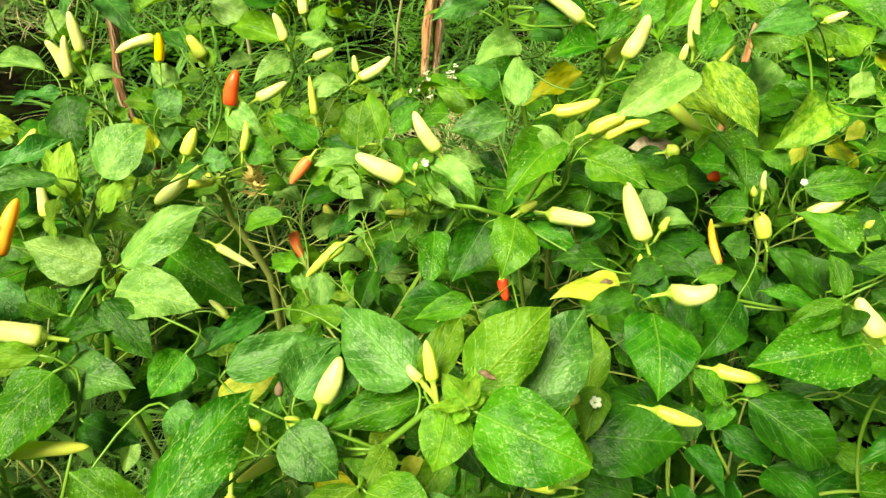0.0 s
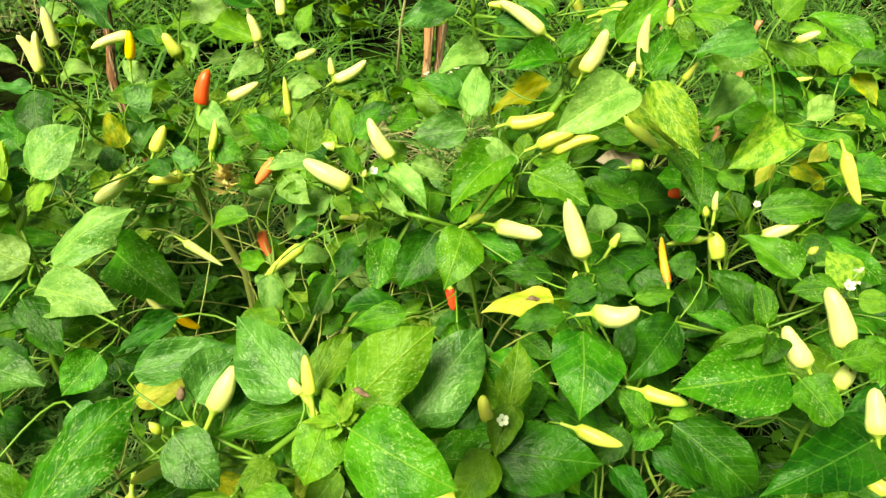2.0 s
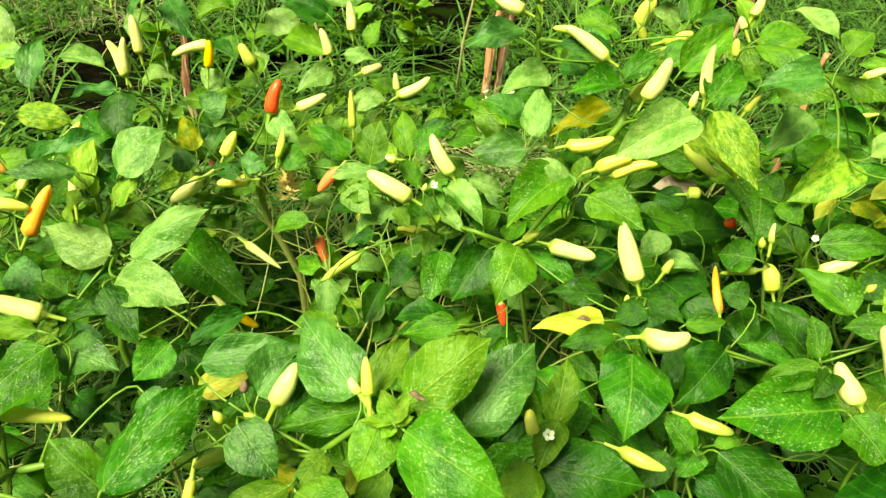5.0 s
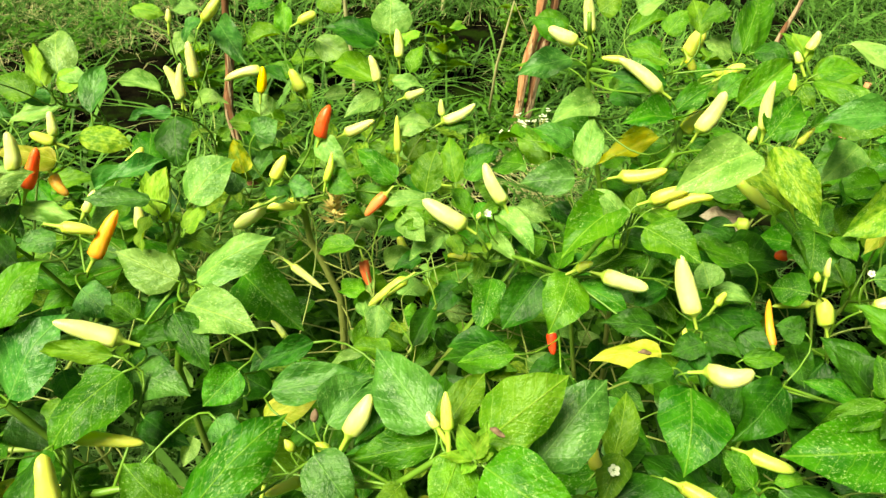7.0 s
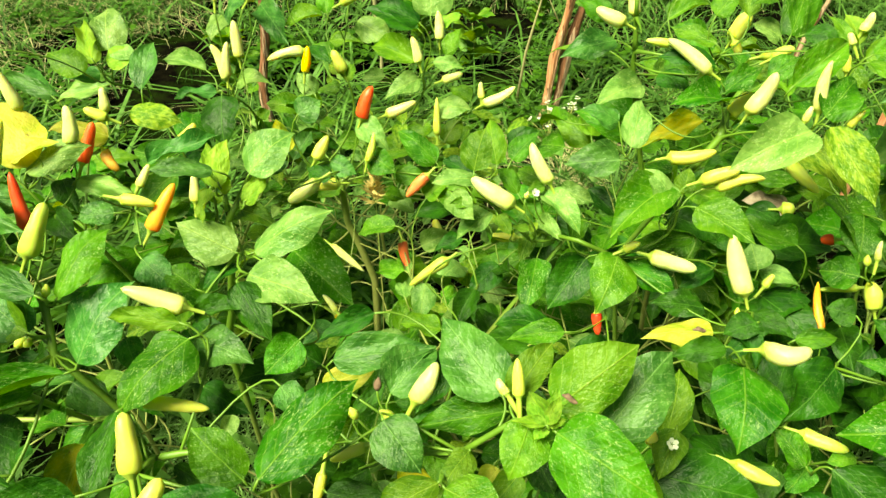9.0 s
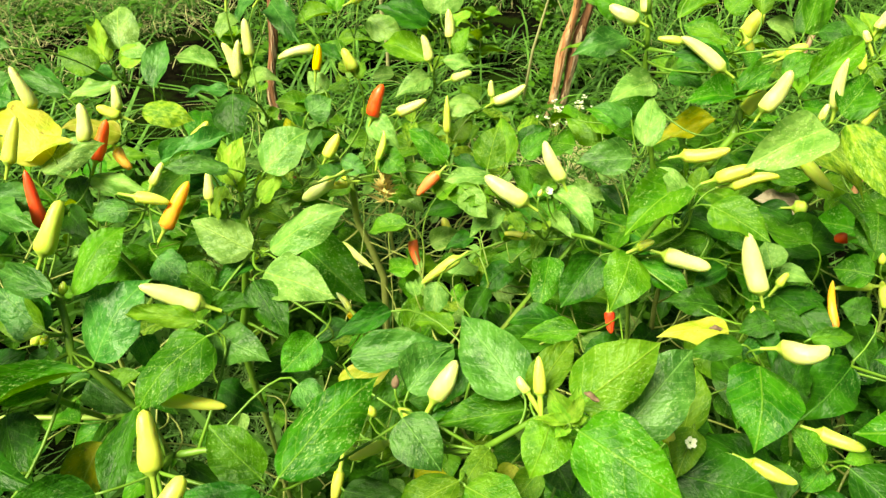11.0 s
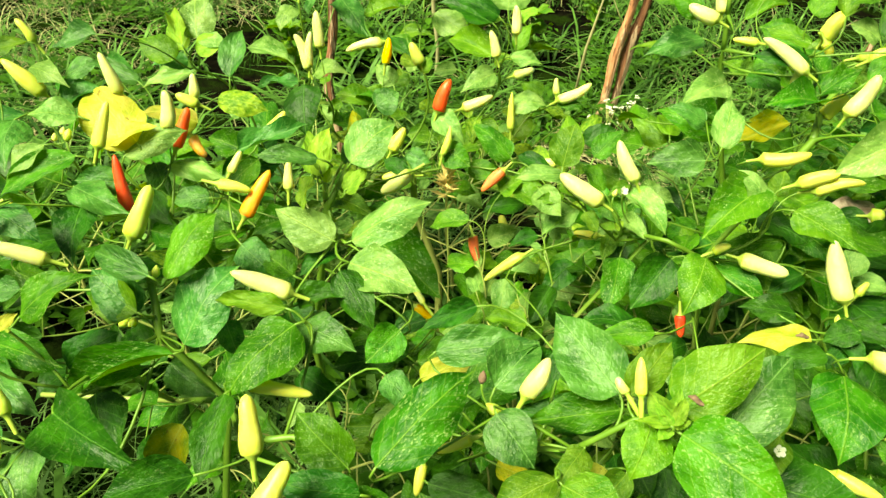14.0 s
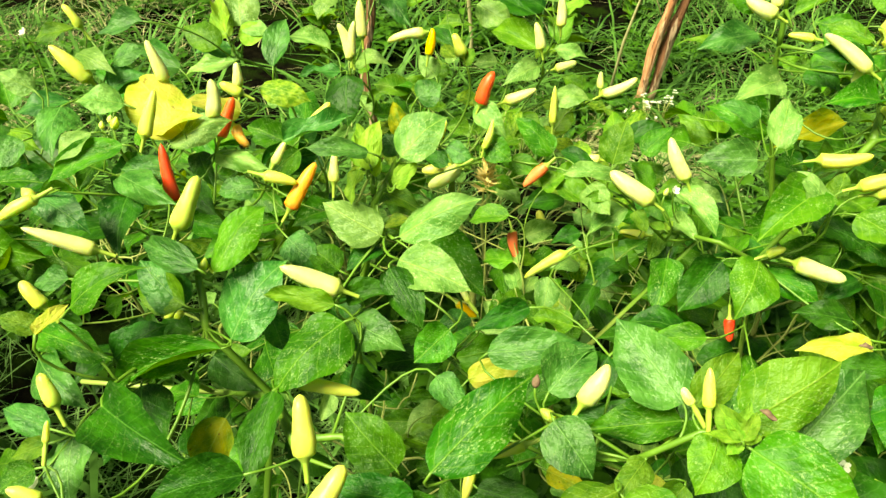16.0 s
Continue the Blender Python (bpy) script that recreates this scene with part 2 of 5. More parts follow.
# ---- helpers for meshes ----
def mesh_object(name, verts, faces, mat, parent=None, smooth=True, label=""):
    me = bpy.data.meshes.new(name)
    me.from_pydata(verts, [], faces)
    me.materials.append(mat)
    if smooth:
        me.shade_smooth()
    ob = new(name, me)
    if parent is not None:
        ob.parent = parent
    if label:
        tagged(ob, label)
    return ob


def tube(verts, faces, pts, radii, sides=7):
    """Adds a tube along pts to the lists."""
    first = len(verts)
    side = Vector((0.31, 0.94, 0.12))
    for i, p in enumerate(pts):
        d = (pts[min(i + 1, len(pts) - 1)] - pts[max(i - 1, 0)]).normalized()
        u = side.cross(d)
        if u.length < 0.1:
            u = Vector((1, 0, 0)).cross(d)
        u.normalize()
        v = d.cross(u)
        for k in range(sides):
            a = 2 * math.pi * k / sides
            verts.append(p + (u * math.cos(a) + v * math.sin(a)) * radii[i])
    for i in range(len(pts) - 1):
        for k in range(sides):
            a, b = first + i * sides + k, first + i * sides + (k + 1) % sides
            faces.append((a, b, b + sides, a + sides))
    faces.append(tuple(first + k for k in reversed(range(sides))))
    faces.append(tuple(first + (len(pts) - 1) * sides + k for k in range(sides)))


# ---- ground ----
rng = np.random.default_rng(7)


def ground_height(x, y):
    near = math.exp(-((x / 3.0) ** 2 + ((y - 1.0) / 3.0) ** 2))
    return near * (0.030 * noise.noise((x * 2.1, y * 2.1, 3.0)) + 0.014 * noise.noise((x * 9.0, y * 9.0, 1.0)) + 0.006 * noise.noise((x * 31.0, y * 31.0, 5.0)))


def build_ground():
    xs = np.concatenate([[-400, -60, -12, -5], np.linspace(-2.6, 2.4, 150), [5, 12, 60, 400]])
    ys = np.concatenate([[-400, -60, -12, -3], np.linspace(-0.6, 3.6, 130), [5, 12, 60, 400]])
    verts = [(x, y, ground_height(x, y)) for y in ys for x in xs]
    w = len(xs)
    faces = [(j * w + i, j * w + i + 1, j * w + i + 1 + w, j * w + i + w) for j in range(len(ys) - 1) for i in range(w - 1)]
    return tagged(mesh_object("ground", verts, faces, SOIL), "garden soil with moss and small clods, near-black with painted shade", "ground", kind="structure")


build_ground()


# patches of nearly bare soil, some standing in for shaded gaps: x, y, radius
BARE = ((-1.24, 1.92, 0.24), (-1.04, 1.58, 0.26), (-0.90, 1.27, 0.20), (-0.80, 0.66, 0.12), (-0.62, 0.50, 0.09), (-0.26, 2.35, 0.22), (-0.20, 1.98, 0.16), (0.45, 1.45, 0.16), (0.86, 1.60, 0.13), (-0.62, 1.30, 0.14))


def bare(x, y):
    """True where nothing should grow; the edges of the patches are ragged."""
    return any(math.hypot(x - u, y - v) < r * rng.uniform(0.55, 1.25) for u, v, r in BARE)


def blades(name, mat, count, area, length, width, curl, label, lean=0.35, skip=None):
    """Thin blades of grass over area = x0, x1, y0, y1, thinner towards its edges and where a slow noise is low; none inside skip."""
    x0, x1, y0, y1 = area
    fade = min(0.6, 0.3 * min(x1 - x0, y1 - y0))
    verts, faces = [], []
    made = 0
    while made < count:
        x, y = rng.uniform(x0, x1), rng.uniform(y0, y1)
        if min(x - x0, x1 - x, y - y0, y1 - y) < fade * rng.random():
            continue
        if skip and min(x - skip[0], skip[1] - x, y - skip[2], skip[3] - y) > 0.6 * rng.random():
            continue
        if 0.8 * noise.noise((x * 2.4, y * 2.4, 9.0)) + 0.9 * noise.noise((x * 8.5, y * 8.5, 4.0)) + rng.uniform(-0.36, 0.24) < 0 or bare(x, y):
            continue
        made += 1
        h = length * rng.uniform(0.45, 1.25)
        a = rng.uniform(0, 2 * math.pi)
        ca, sa = math.cos(a), math.sin(a)
        w = width * rng.uniform(0.6, 1.3)
        out, bend = h * lean * rng.uniform(0.1, 1.4), h * curl * rng.uniform(0.2, 1.5)
        z0 = ground_height(x, y) - 0.004
        first = len(verts)
        for s, k in ((0.0, 0.8), (0.35, 1.0), (0.7, 0.75), (1.0, 0.08)):
            r = out * s + bend * s * s
            z = z0 + h * s * (1 - 0.45 * curl * s * s)
            px, py = x + ca * r, y + sa * r
            verts.append((px - sa * w * k / 2, py + ca * w * k / 2, z))
            verts.append((px + sa * w * k / 2, py - ca * w * k / 2, z))
        for i in range(3):
            faces.append((first + 2 * i, first + 2 * i + 1, first + 2 * i + 3, first + 2 * i + 2))
    return tagged(mesh_object(name, verts, faces, mat), label, "grass", kind="stuff")


def weeds(name, mat, count, area, size, height, label):
    """Low broad-leaved weeds: sprigs of four to seven small oval leaves."""
    x0, x1, y0, y1 = area
    verts, faces = [], []
    made = 0
    while made < count:
        x, y = rng.uniform(x0, x1), rng.uniform(y0, y1)
        if noise.noise((x * 3.1, y * 3.1, 21.0)) + rng.uniform(-0.24, 0.18) < 0 or bare(x, y):
            continue
        made += 1
        h = height * rng.uniform(0.4, 1.3)
        z0 = ground_height(x, y)
        turn = rng.uniform(0, 6.28)
        for k in range(rng.integers(4, 8)):
            a = turn + k * 2.4
            L = size * rng.uniform(0.6, 1.3)
            W = L * rng.uniform(0.42, 0.62)
            up = rng.uniform(-0.25, 0.45)
            base = Vector((x + 0.004 * math.cos(a), y + 0.004 * math.sin(a), z0 + h * (0.35 + 0.65 * rng.random())))
            d = Vector((math.cos(a), math.sin(a), up)).normalized()
            s = Vector((-math.sin(a), math.cos(a), rng.uniform(-0.2, 0.2)))
            n = d.cross(s)
            first = len(verts)
            for f, k2, dz in ((0.0, 0.06, 0.0), (0.3, 0.85, 0.05), (0.62, 0.9, 0.03), (1.0, 0.05, -0.12)):
                c = base + d * (L * f) + n * (L * dz)
                verts += [c - s * (W * k2 / 2) + n * (0.05 * L * k2), c, c + s * (W * k2 / 2) + n * (0.05 * L * k2)]
            for i in range(3):
                o = first + 3 * i
                faces += [(o, o + 1, o + 4, o + 3), (o + 1, o + 2, o + 5, o + 4)]
    return tagged(mesh_object(name, verts, faces, mat), label, "weeds", kind="stuff")


blades("grass", GRASS, 12500, (-2.8, 2.5, 0.80, 3.7), 0.115, 0.0042, 0.9, "short curly green grass covering the soil")
blades("sparse_grass", GRASS, 6000, (-1.4, 1.4, -0.15, 1.4), 0.075, 0.0026, 0.8, "thin curly grass on dark soil under the chilli plants")
blades("tall_grass", GRASS, 5200, (-2.8, 2.5, 1.10, 3.7), 0.16, 0.0064, 1.0, "longer green grass blades between the plants")
blades("wiry_grass", WIRY, 9500, (-1.2, 1.1, -0.1, 1.75), 0.070, 0.0024, 1.5, "fine wiry pale green grass tangled between the stems", 0.9)
blades("long_grass", GRASS, 700, (-1.4, -0.35, 0.75, 1.75), 0.24, 0.0085, 1.0, "long arching grass blades over dark gaps")
blades("far_grass", GRASS, 42000, (-6.0, 6.0, -5.0, 8.0), 0.13, 0.010, 0.9, "coarse grass over the rest of the plot")
blades("outer_grass", GRASS, 30000, (-6.5, 6.5, -5.5, 8.5), 0.16, 0.015, 0.9, "coarse green grass beyond the chilli rows", skip=(-2.3, 2.0, 0.3, 3.2))
blades("dry_grass", STRAW, 1500, (-2.3, 2.0, 1.1, 3.3), 0.075, 0.0024, 1.3, "dry straw-coloured grass stalks lying in the sward", 1.2)
blades("pale_dry_grass", STRAW, 4200, (-2.6, -1.05, 0.5, 3.0), 0.10, 0.0026, 1.2, "bleached dry grass tangled with green blades", 1.0)
blades("straw_litter", STRAW, 420, (-0.22, 0.10, 1.40, 1.72), 0.07, 0.0030, 1.6, "dry straw and curled dead stems round the foot of the stakes", 1.4)
weeds("small_weeds", WEED, 2600, (-0.95, 0.85, 0.1, 1.3), 0.024, 0.06, "dense tiny-leaved weeds between the chilli stems")
weeds("weeds", WEED, 3400, (-1.8, 1.5, 0.2, 2.2), 0.031, 0.07, "low broad-leaved green weeds under the plants")


# ---- the chilli plant: leaves, peppers, stems ----
# half-width of the blade from stalk to tip: round at the base, drawn out at the tip
PROFILE_AT = (0.0, 0.03, 0.08, 0.15, 0.25, 0.35, 0.45, 0.55, 0.65, 0.75, 0.83, 0.90, 0.95, 1.0)
ROUND = (0.03, 0.50, 0.76, 0.92, 1.0, 1.0, 0.97, 0.90, 0.79, 0.63, 0.45, 0.25, 0.10, 0.0)
DRAWN = (0.03, 0.30, 0.57, 0.80, 0.97, 1.0, 0.96, 0.87, 0.73, 0.54, 0.36, 0.19, 0.08, 0.0)


def leaf_mesh(k):
    """An ovate, pointed blade of unit length and width, arched, folded along its midrib and puckered between the veins."""
    r = random.Random(100 + k)
    droop, fold, wave = r.uniform(0.05, 0.32), r.uniform(-0.20, 0.34), r.uniform(0.03, 0.10)
    tip_bend, twist = r.uniform(0.0, 0.30), r.uniform(-0.22, 0.22)
    sway, phase, freq = r.uniform(-0.07, 0.07), r.uniform(0, 6.28), r.uniform(5, 9)
    pucker, lean, drawn = r.uniform(0.006, 0.012), r.uniform(-0.10, 0.10), r.random()
    veins = r.uniform(30, 38)
    N, M = 30, 12
    end = -tip_bend * 0.55 ** 2 * 2.2
    verts, faces = [], []
    for i in range(N + 1):
        s = i / N
        full = (1 - drawn) * float(np.interp(s, PROFILE_AT, ROUND)) + drawn * float(np.interp(s, PROFILE_AT, DRAWN))
        half = max(0.5 * full, 0.012 if s < 0.9 else 0.002)
        for j in range(M + 1):
            v = 2 * j / M - 1
            edge = half * (1 + (0.03 * math.sin(freq * 1.7 * s + phase + 2 * (v > 0)) + 0.022 * math.sin(freq * 3.9 * s + 2 * phase)) * abs(v))
            edge *= 1 + lean * v * math.sin(math.pi * s)
            y = v * edge
            z = 1.1 * droop * s * (1 - s) + fold * abs(v) ** 1.3 * half * 1.3 + wave * math.sin(freq * s + phase + (1.9 if v > 0 else 0)) * v * v * min(1.0, 4 * half)
            z -= tip_bend * max(0.0, s - 0.45) ** 2 * 2.2
            z -= end * s                                # stalk end and tip stay on the blade's axis
            z += 0.040 * noise.noise((3.5 * s, 4.0 * y, 10.0 + 3 * k)) * min(1.0, 6 * s * (1 - s)) * (0.3 + abs(v))
            z += pucker * math.sin(veins * (s - 0.62 * abs(y)) + 0.7) * math.sin(math.pi * min(1.0, abs(v))) ** 0.7 * min(1.0, 3 * half)
            z += twist * y * (s - 0.3) * 0.9
            verts.append((s, y + sway * math.sin(math.pi * s), z))
    for i in range(N):
        for j in range(M):
            a = i * (M + 1) + j
            faces.append((a, a + M + 1, a + M + 2, a + 1))
    me = bpy.data.meshes.new("leaf")
    me.from_pydata(verts, [], faces)
    me.shade_smooth()
    return me


def roundness(k):
    r = random.Random(100 + k)
    return [r.random() for i in range(11)][10]


ROUNDEST = sorted(range(14), key=roundness)[:5]
LEAF_SHAPES = {}
for tone_name, tone_mat in LEAF.items():
    LEAF_SHAPES[tone_name] = []
    for k in range(14):
        me = leaf_mesh(k)
        me.materials.append(tone_mat)
        LEAF_SHAPES[tone_name].append(me)

dice = random.Random(11)
FRUIT = []           # where the peppers hang
OPEN = Vector((0.0, -0.78, 0.63))   # the open side of the row
FACE = Vector((0.0, -0.50, 0.866))   # the leaves turn their faces to the open, brighter side


class Plant:
    def __init__(self, x, y, label):
        self.root = new("chilli_plant")
        self.root.location = (x, y, ground_height(x, y))
        tagged(self.root, label, "chilli plant", "chilli plants")
        self.foot = Vector((x, y, ground_height(x, y)))
        self.limbs = []     # thicker wood that is plain to see: places, thickness at its foot and tip
        self.ends = []      # where stalks must reach: point, way out of the stalk, thickness

    def leaf(self, x, y, z, heading, rise, length, width, tone="green", roll=None, clear=True):
        """A leaf whose stalk end is at x, y, z. heading: degrees from +x towards +y; rise: degrees of its midrib above level."""
        h, r = radians(heading), radians(rise)
        d = Vector((math.cos(r) * math.cos(h), math.cos(r) * math.sin(h), math.sin(r)))
        n = FACE - d * FACE.dot(d)
        if n.length < 0.15:
            n = Vector((0, 0, 1)) - d * d.z
        n.normalize()
        n = Matrix.Rotation(radians(dice.uniform(-21, 21) if roll is None else roll), 3, d) @ n
        s = n.cross(d)
        k = dice.randrange(14)
        ob = new("leaf", LEAF_SHAPES[tone][ROUNDEST[k % 5] if width > 0.64 * length else k])
        ob.parent = self.root
        m = Matrix((d, s, n)).transposed().to_4x4()
        ob.matrix_local = Matrix.Translation(Vector((x, y, z)) - self.foot) @ m @ Matrix.Diagonal((length, width, length, 1))
        self.ends.append((Vector((x, y, z)), -d, 0.0011))
        if roll is not None and clear:
            FRUIT.append((Vector((x, y, z)) + d * (length / 2), 0.8 * width))
        return ob

    def pepper(self, x, y, z, heading, rise, length, width, tone="pale", bend=None):
        """A pepper whose stalk end is at x, y, z; it points along heading and rise, with a small green cap."""
        h, r = radians(heading), radians(rise)
        d = Vector((math.cos(r) * math.cos(h), math.cos(r) * math.sin(h), math.sin(r)))
        rr = random.Random(int(1e5 * (x + 3 * y + 7 * z)))
        N, M = 22, 16
        verts, faces = [], []
        if bend is None:
            bend = rr.uniform(0.0, 0.10)
        ph, wob = rr.uniform(0, 6.28), rr.uniform(0.02, 0.06)
        full, taper = rr.uniform(0.16, 0.30), min(0.64, rr.uniform(0.18, 0.36) + 0.10 * max(0.0, length / width - 2.0))
        for i in range(N + 1):
            s = i / N
            if s < full:
                rad = 0.90 + 0.10 * math.sin(0.5 * math.pi * s / full)
                rad *= min(1.0, (s / 0.05 + 0.42) ** 0.5)
            else:
                u = (s - full) / (1 - full)
                rad = (1 - taper * u ** 1.2) * math.sqrt(max(0.0, 1 - u ** 5.0))
            rad = max(rad, 0.02)
            off = bend * length * math.sin(math.pi * s * 0.9)
            for j in range(M):
                a = 2 * math.pi * j / M
                k = rad * width / 2 * (1 + wob * math.sin(2 * a + ph + 5 * s) + 0.035 * math.sin(9 * s + ph) + 0.018 * math.sin(5 * a + ph + 2 * s) + 0.03 * noise.noise((9 * s, 1.3 * math.cos(a), 1.3 * math.sin(a) + ph)))
                verts.append((k * math.cos(a) + off, k * math.sin(a), s * length))
        for i in range(N):
            for j in range(M):
                a, b = i * M + j, i * M + (j + 1) % M
                faces.append((a, b, b + M, a + M))
        faces += [tuple(reversed(range(M))), tuple(N * M + j for j in range(M))]
        ob = mesh_object("pepper", verts, faces, PEPPER[tone], self.root)
        ob.matrix_local = Matrix.Translation(Vector((x, y, z)) - self.foot) @ d.to_track_quat("Z", "Y").to_matrix().to_4x4() @ Matrix.Rotation(rr.uniform(0, 6.28), 4, "Z")
        cv, cf = [], []
        w = width * 0.5
        ring = ((-0.014, 0.0013), (-0.0036, 0.0016), (-0.0017, w * 0.40), (-0.0002, w * 0.64), (0.0014, w * 0.80))
        for i, (zz, rad) in enumerate(ring):
            for j in range(10):
                a = 2 * math.pi * j / 10
                tooth = 0.0015 * (j % 2) if i == 4 else 0.0
                cv.append((rad * 1.04 * math.cos(a), rad * 1.04 * math.sin(a), zz + tooth))
        for i in range(4):
            for j in range(10):
                a, b = i * 10 + j, i * 10 + (j + 1) % 10
                cf.append((a, b, b + 10, a + 10))
        mesh_object("calyx", cv, cf, CALYX, ob, label="small green calyx and stalk end")
        FRUIT.append((Vector((x, y, z)) + d * (length / 2), length))
        self.ends.append((Vector((x, y, z)) - d * 0.013, -d, 0.0014))
        return ob

    def limb(self, points, thick, thin):
        pts = [Vector(p) for p in points]
        self.limbs.append((pts, thick, thin))
        FRUIT.extend(((a + b) / 2, (a - b).length) for a, b in zip(pts, pts[1:]))

    def scrap(self, x, y, z, heading, length):
        """A shrivelled brown scrap of petal that sticks to a leaf."""
        r = random.Random(3)
        verts, faces = [], []
        for i in range(7):
            s = i / 6
            w = length * 0.22 * math.sin(math.pi * (0.08 + 0.84 * s))
            for j in range(6):
                a = j * math.pi / 3
                verts.append((length * (s - 0.5), w * math.cos(a) * r.uniform(0.7, 1.2), 0.35 * w * math.sin(a) + 0.002 * math.sin(5 * s)))
        for i in range(6):
            for j in range(6):
                a, b = i * 6 + j, i * 6 + (j + 1) % 6
                faces.append((a, b, b + 6, a + 6))
        ob = mesh_object("withered_petal", verts, faces, SCRAP, self.root, label="shrivelled purple-brown petal stuck to a leaf")
        ob.matrix_local = Matrix.Translation(Vector((x, y, z)) - self.foot) @ pose(0, 0, 0, 30, 0, heading)

    def bud(self, x, y, z, heading, rise, length, tone="lime"):
        """A closed flower bud or a fruit just set: a small ovoid on a thin stalk."""
        h, r = radians(heading), radians(rise)
        d = Vector((math.cos(r) * math.cos(h), math.cos(r) * math.sin(h), math.sin(r)))
        verts, faces = [], []
        for i in range(9):
            u = i / 8
            w = length * 0.32 * max(0.06, math.sin(math.pi * min(0.97, 0.06 + 0.94 * u)) ** 0.7) * (1.12 - 0.35 * u)
            for j in range(8):
                a = j * math.pi / 4
                k = w * (1 + 0.10 * (j % 2))
                verts.append((k * math.cos(a), k * math.sin(a), length * u))
        for i in range(8):
            for j in range(8):
                a, b = i * 8 + j, i * 8 + (j + 1) % 8
                faces.append((a, b, b + 8, a + 8))
        faces += [tuple(reversed(range(8))), tuple(64 + j for j in range(8))]
        ob = mesh_object("bud", verts, faces, PETAL if tone == "white" else (SCRAP if tone == "brown" else PEPPER[tone]), self.root, label="small closed flower bud")
        ob.matrix_local = Matrix.Translation(Vector((x, y, z)) - self.foot) @ d.to_track_quat("Z", "Y").to_matrix().to_4x4()
        self.ends.append((Vector((x, y, z)), -d, 0.0009))

    def flower(self, x, y, z, size=0.0055):
        verts, faces = [], []
        for k in range(5):
            a = k * 2 * math.pi / 5
            c, s = math.cos(a), math.sin(a)
            f = len(verts)
            for u, v, h in ((0.1, 0.0, 0.0), (0.5, 0.40, 0.45), (0.85, 0.22, 0.75), (0.85, -0.22, 0.75), (0.5, -0.40, 0.45)):
                verts.append((size * (u * c - v * s), size * (u * s + v * c), size * h))
            faces.append((f, f + 1, f + 2, f + 3, f + 4))
        ob = mesh_object("flower", verts, faces, PETAL, self.root, label="small white five-petalled flower")
        ob.matrix_local = Matrix.Translation(Vector((x, y, z)) - self.foot) @ pose(0, 0, 0, dice.uniform(20, 60), dice.uniform(-20, 20), dice.uniform(0, 360))
        self.ends.append((Vector((x, y, z)), Vector((0, 0, -1)), 0.0009))

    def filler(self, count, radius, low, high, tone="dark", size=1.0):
        """More leaves low on the plant; the dark default tone paints in their shade."""
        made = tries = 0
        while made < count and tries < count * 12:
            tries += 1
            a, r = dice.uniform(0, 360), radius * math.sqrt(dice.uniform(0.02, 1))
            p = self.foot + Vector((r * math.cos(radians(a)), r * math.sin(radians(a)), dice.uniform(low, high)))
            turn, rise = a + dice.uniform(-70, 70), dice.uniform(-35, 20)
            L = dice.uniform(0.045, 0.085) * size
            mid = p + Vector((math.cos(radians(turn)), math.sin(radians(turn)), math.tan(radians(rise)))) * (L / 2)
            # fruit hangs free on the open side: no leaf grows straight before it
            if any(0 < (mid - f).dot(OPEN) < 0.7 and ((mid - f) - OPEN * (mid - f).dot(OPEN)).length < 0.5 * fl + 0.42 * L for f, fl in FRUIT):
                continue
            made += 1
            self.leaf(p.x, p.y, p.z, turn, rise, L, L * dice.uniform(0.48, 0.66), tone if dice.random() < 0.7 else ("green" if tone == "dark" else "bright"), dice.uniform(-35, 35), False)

    def grow(self, fork, lean=(0.0, 0.0)):
        """The stem from the foot to the fork at that height, and branches and stalks to every leaf and pepper."""
        top = self.foot + Vector((lean[0], lean[1], fork))
        nodes = []          # place, way along the wood to the foot, parent
        for i in range(7):
            s = i / 6
            p = self.foot.lerp(top, s) + Vector((0.006 * math.sin(5 * s), 0.006 * math.sin(4 * s + 1), -0.02 if i == 0 else 0))
            nodes.append([p, fork * s, i - 1, 0, 0])
        least = {}
        for pts, thick, thin in self.limbs:
            prev = min(range(len(nodes)), key=lambda k: (nodes[k][0] - pts[0]).length)
            far = nodes[prev][1]
            for i in range(len(pts) - 1):
                for j in range(4):
                    q = pts[i].lerp(pts[i + 1], (j + 1) / 4)
                    far += (q - nodes[prev][0]).length
                    nodes.append([q, far * 0.6, prev, 0, 0])
                    prev = len(nodes) - 1
                    s = (i + (j + 1) / 4) / (len(pts) - 1)
                    least[prev] = (thick * (1 - s) + thin * s) / 2
        for p, d, w in sorted(self.ends, key=lambda e: (e[0] - top).length):
            best = min(range(1, len(nodes)), key=lambda k: (nodes[k][0] - p).length + 0.27 * nodes[k][1] + 0.012 * nodes[k][4] + (0.8 * max(0.0, nodes[k][0].z - p.z)))
            start, far = nodes[best][0], nodes[best][1]
            span = (p - start).length
            ctrl = p + d * min(0.4 * span, 0.04) + Vector((0, 0.16 * span, -0.24 * span))
            prev, order = best, nodes[best][4]
            steps = max(4, min(10, int(span / 0.012)))
            last = start
            for i in range(1, steps + 1):
                s = i / steps
                q = start * (1 - s) ** 2 + ctrl * (2 * s * (1 - s)) + p * s * s
                far += (q - last).length
                last = q
                nodes.append([q, far, prev, w if i == steps else 0, order + (1 if s < 0.6 else 2)])
                prev = len(nodes) - 1
        load = [0.0] * len(nodes)
        for k in range(len(nodes) - 1, 0, -1):
            if nodes[k][3]:
                load[k] += 1.0
            load[nodes[k][2]] += load[k]
        rad = [max(least.get(k, 0.0), 0.00080 + 0.00024 * max(0.0, load[k] - 1) ** 0.5) for k in range(len(nodes))]
        kids = {}
        for k in range(1, len(nodes)):
            kids.setdefault(nodes[k][2], []).append(k)

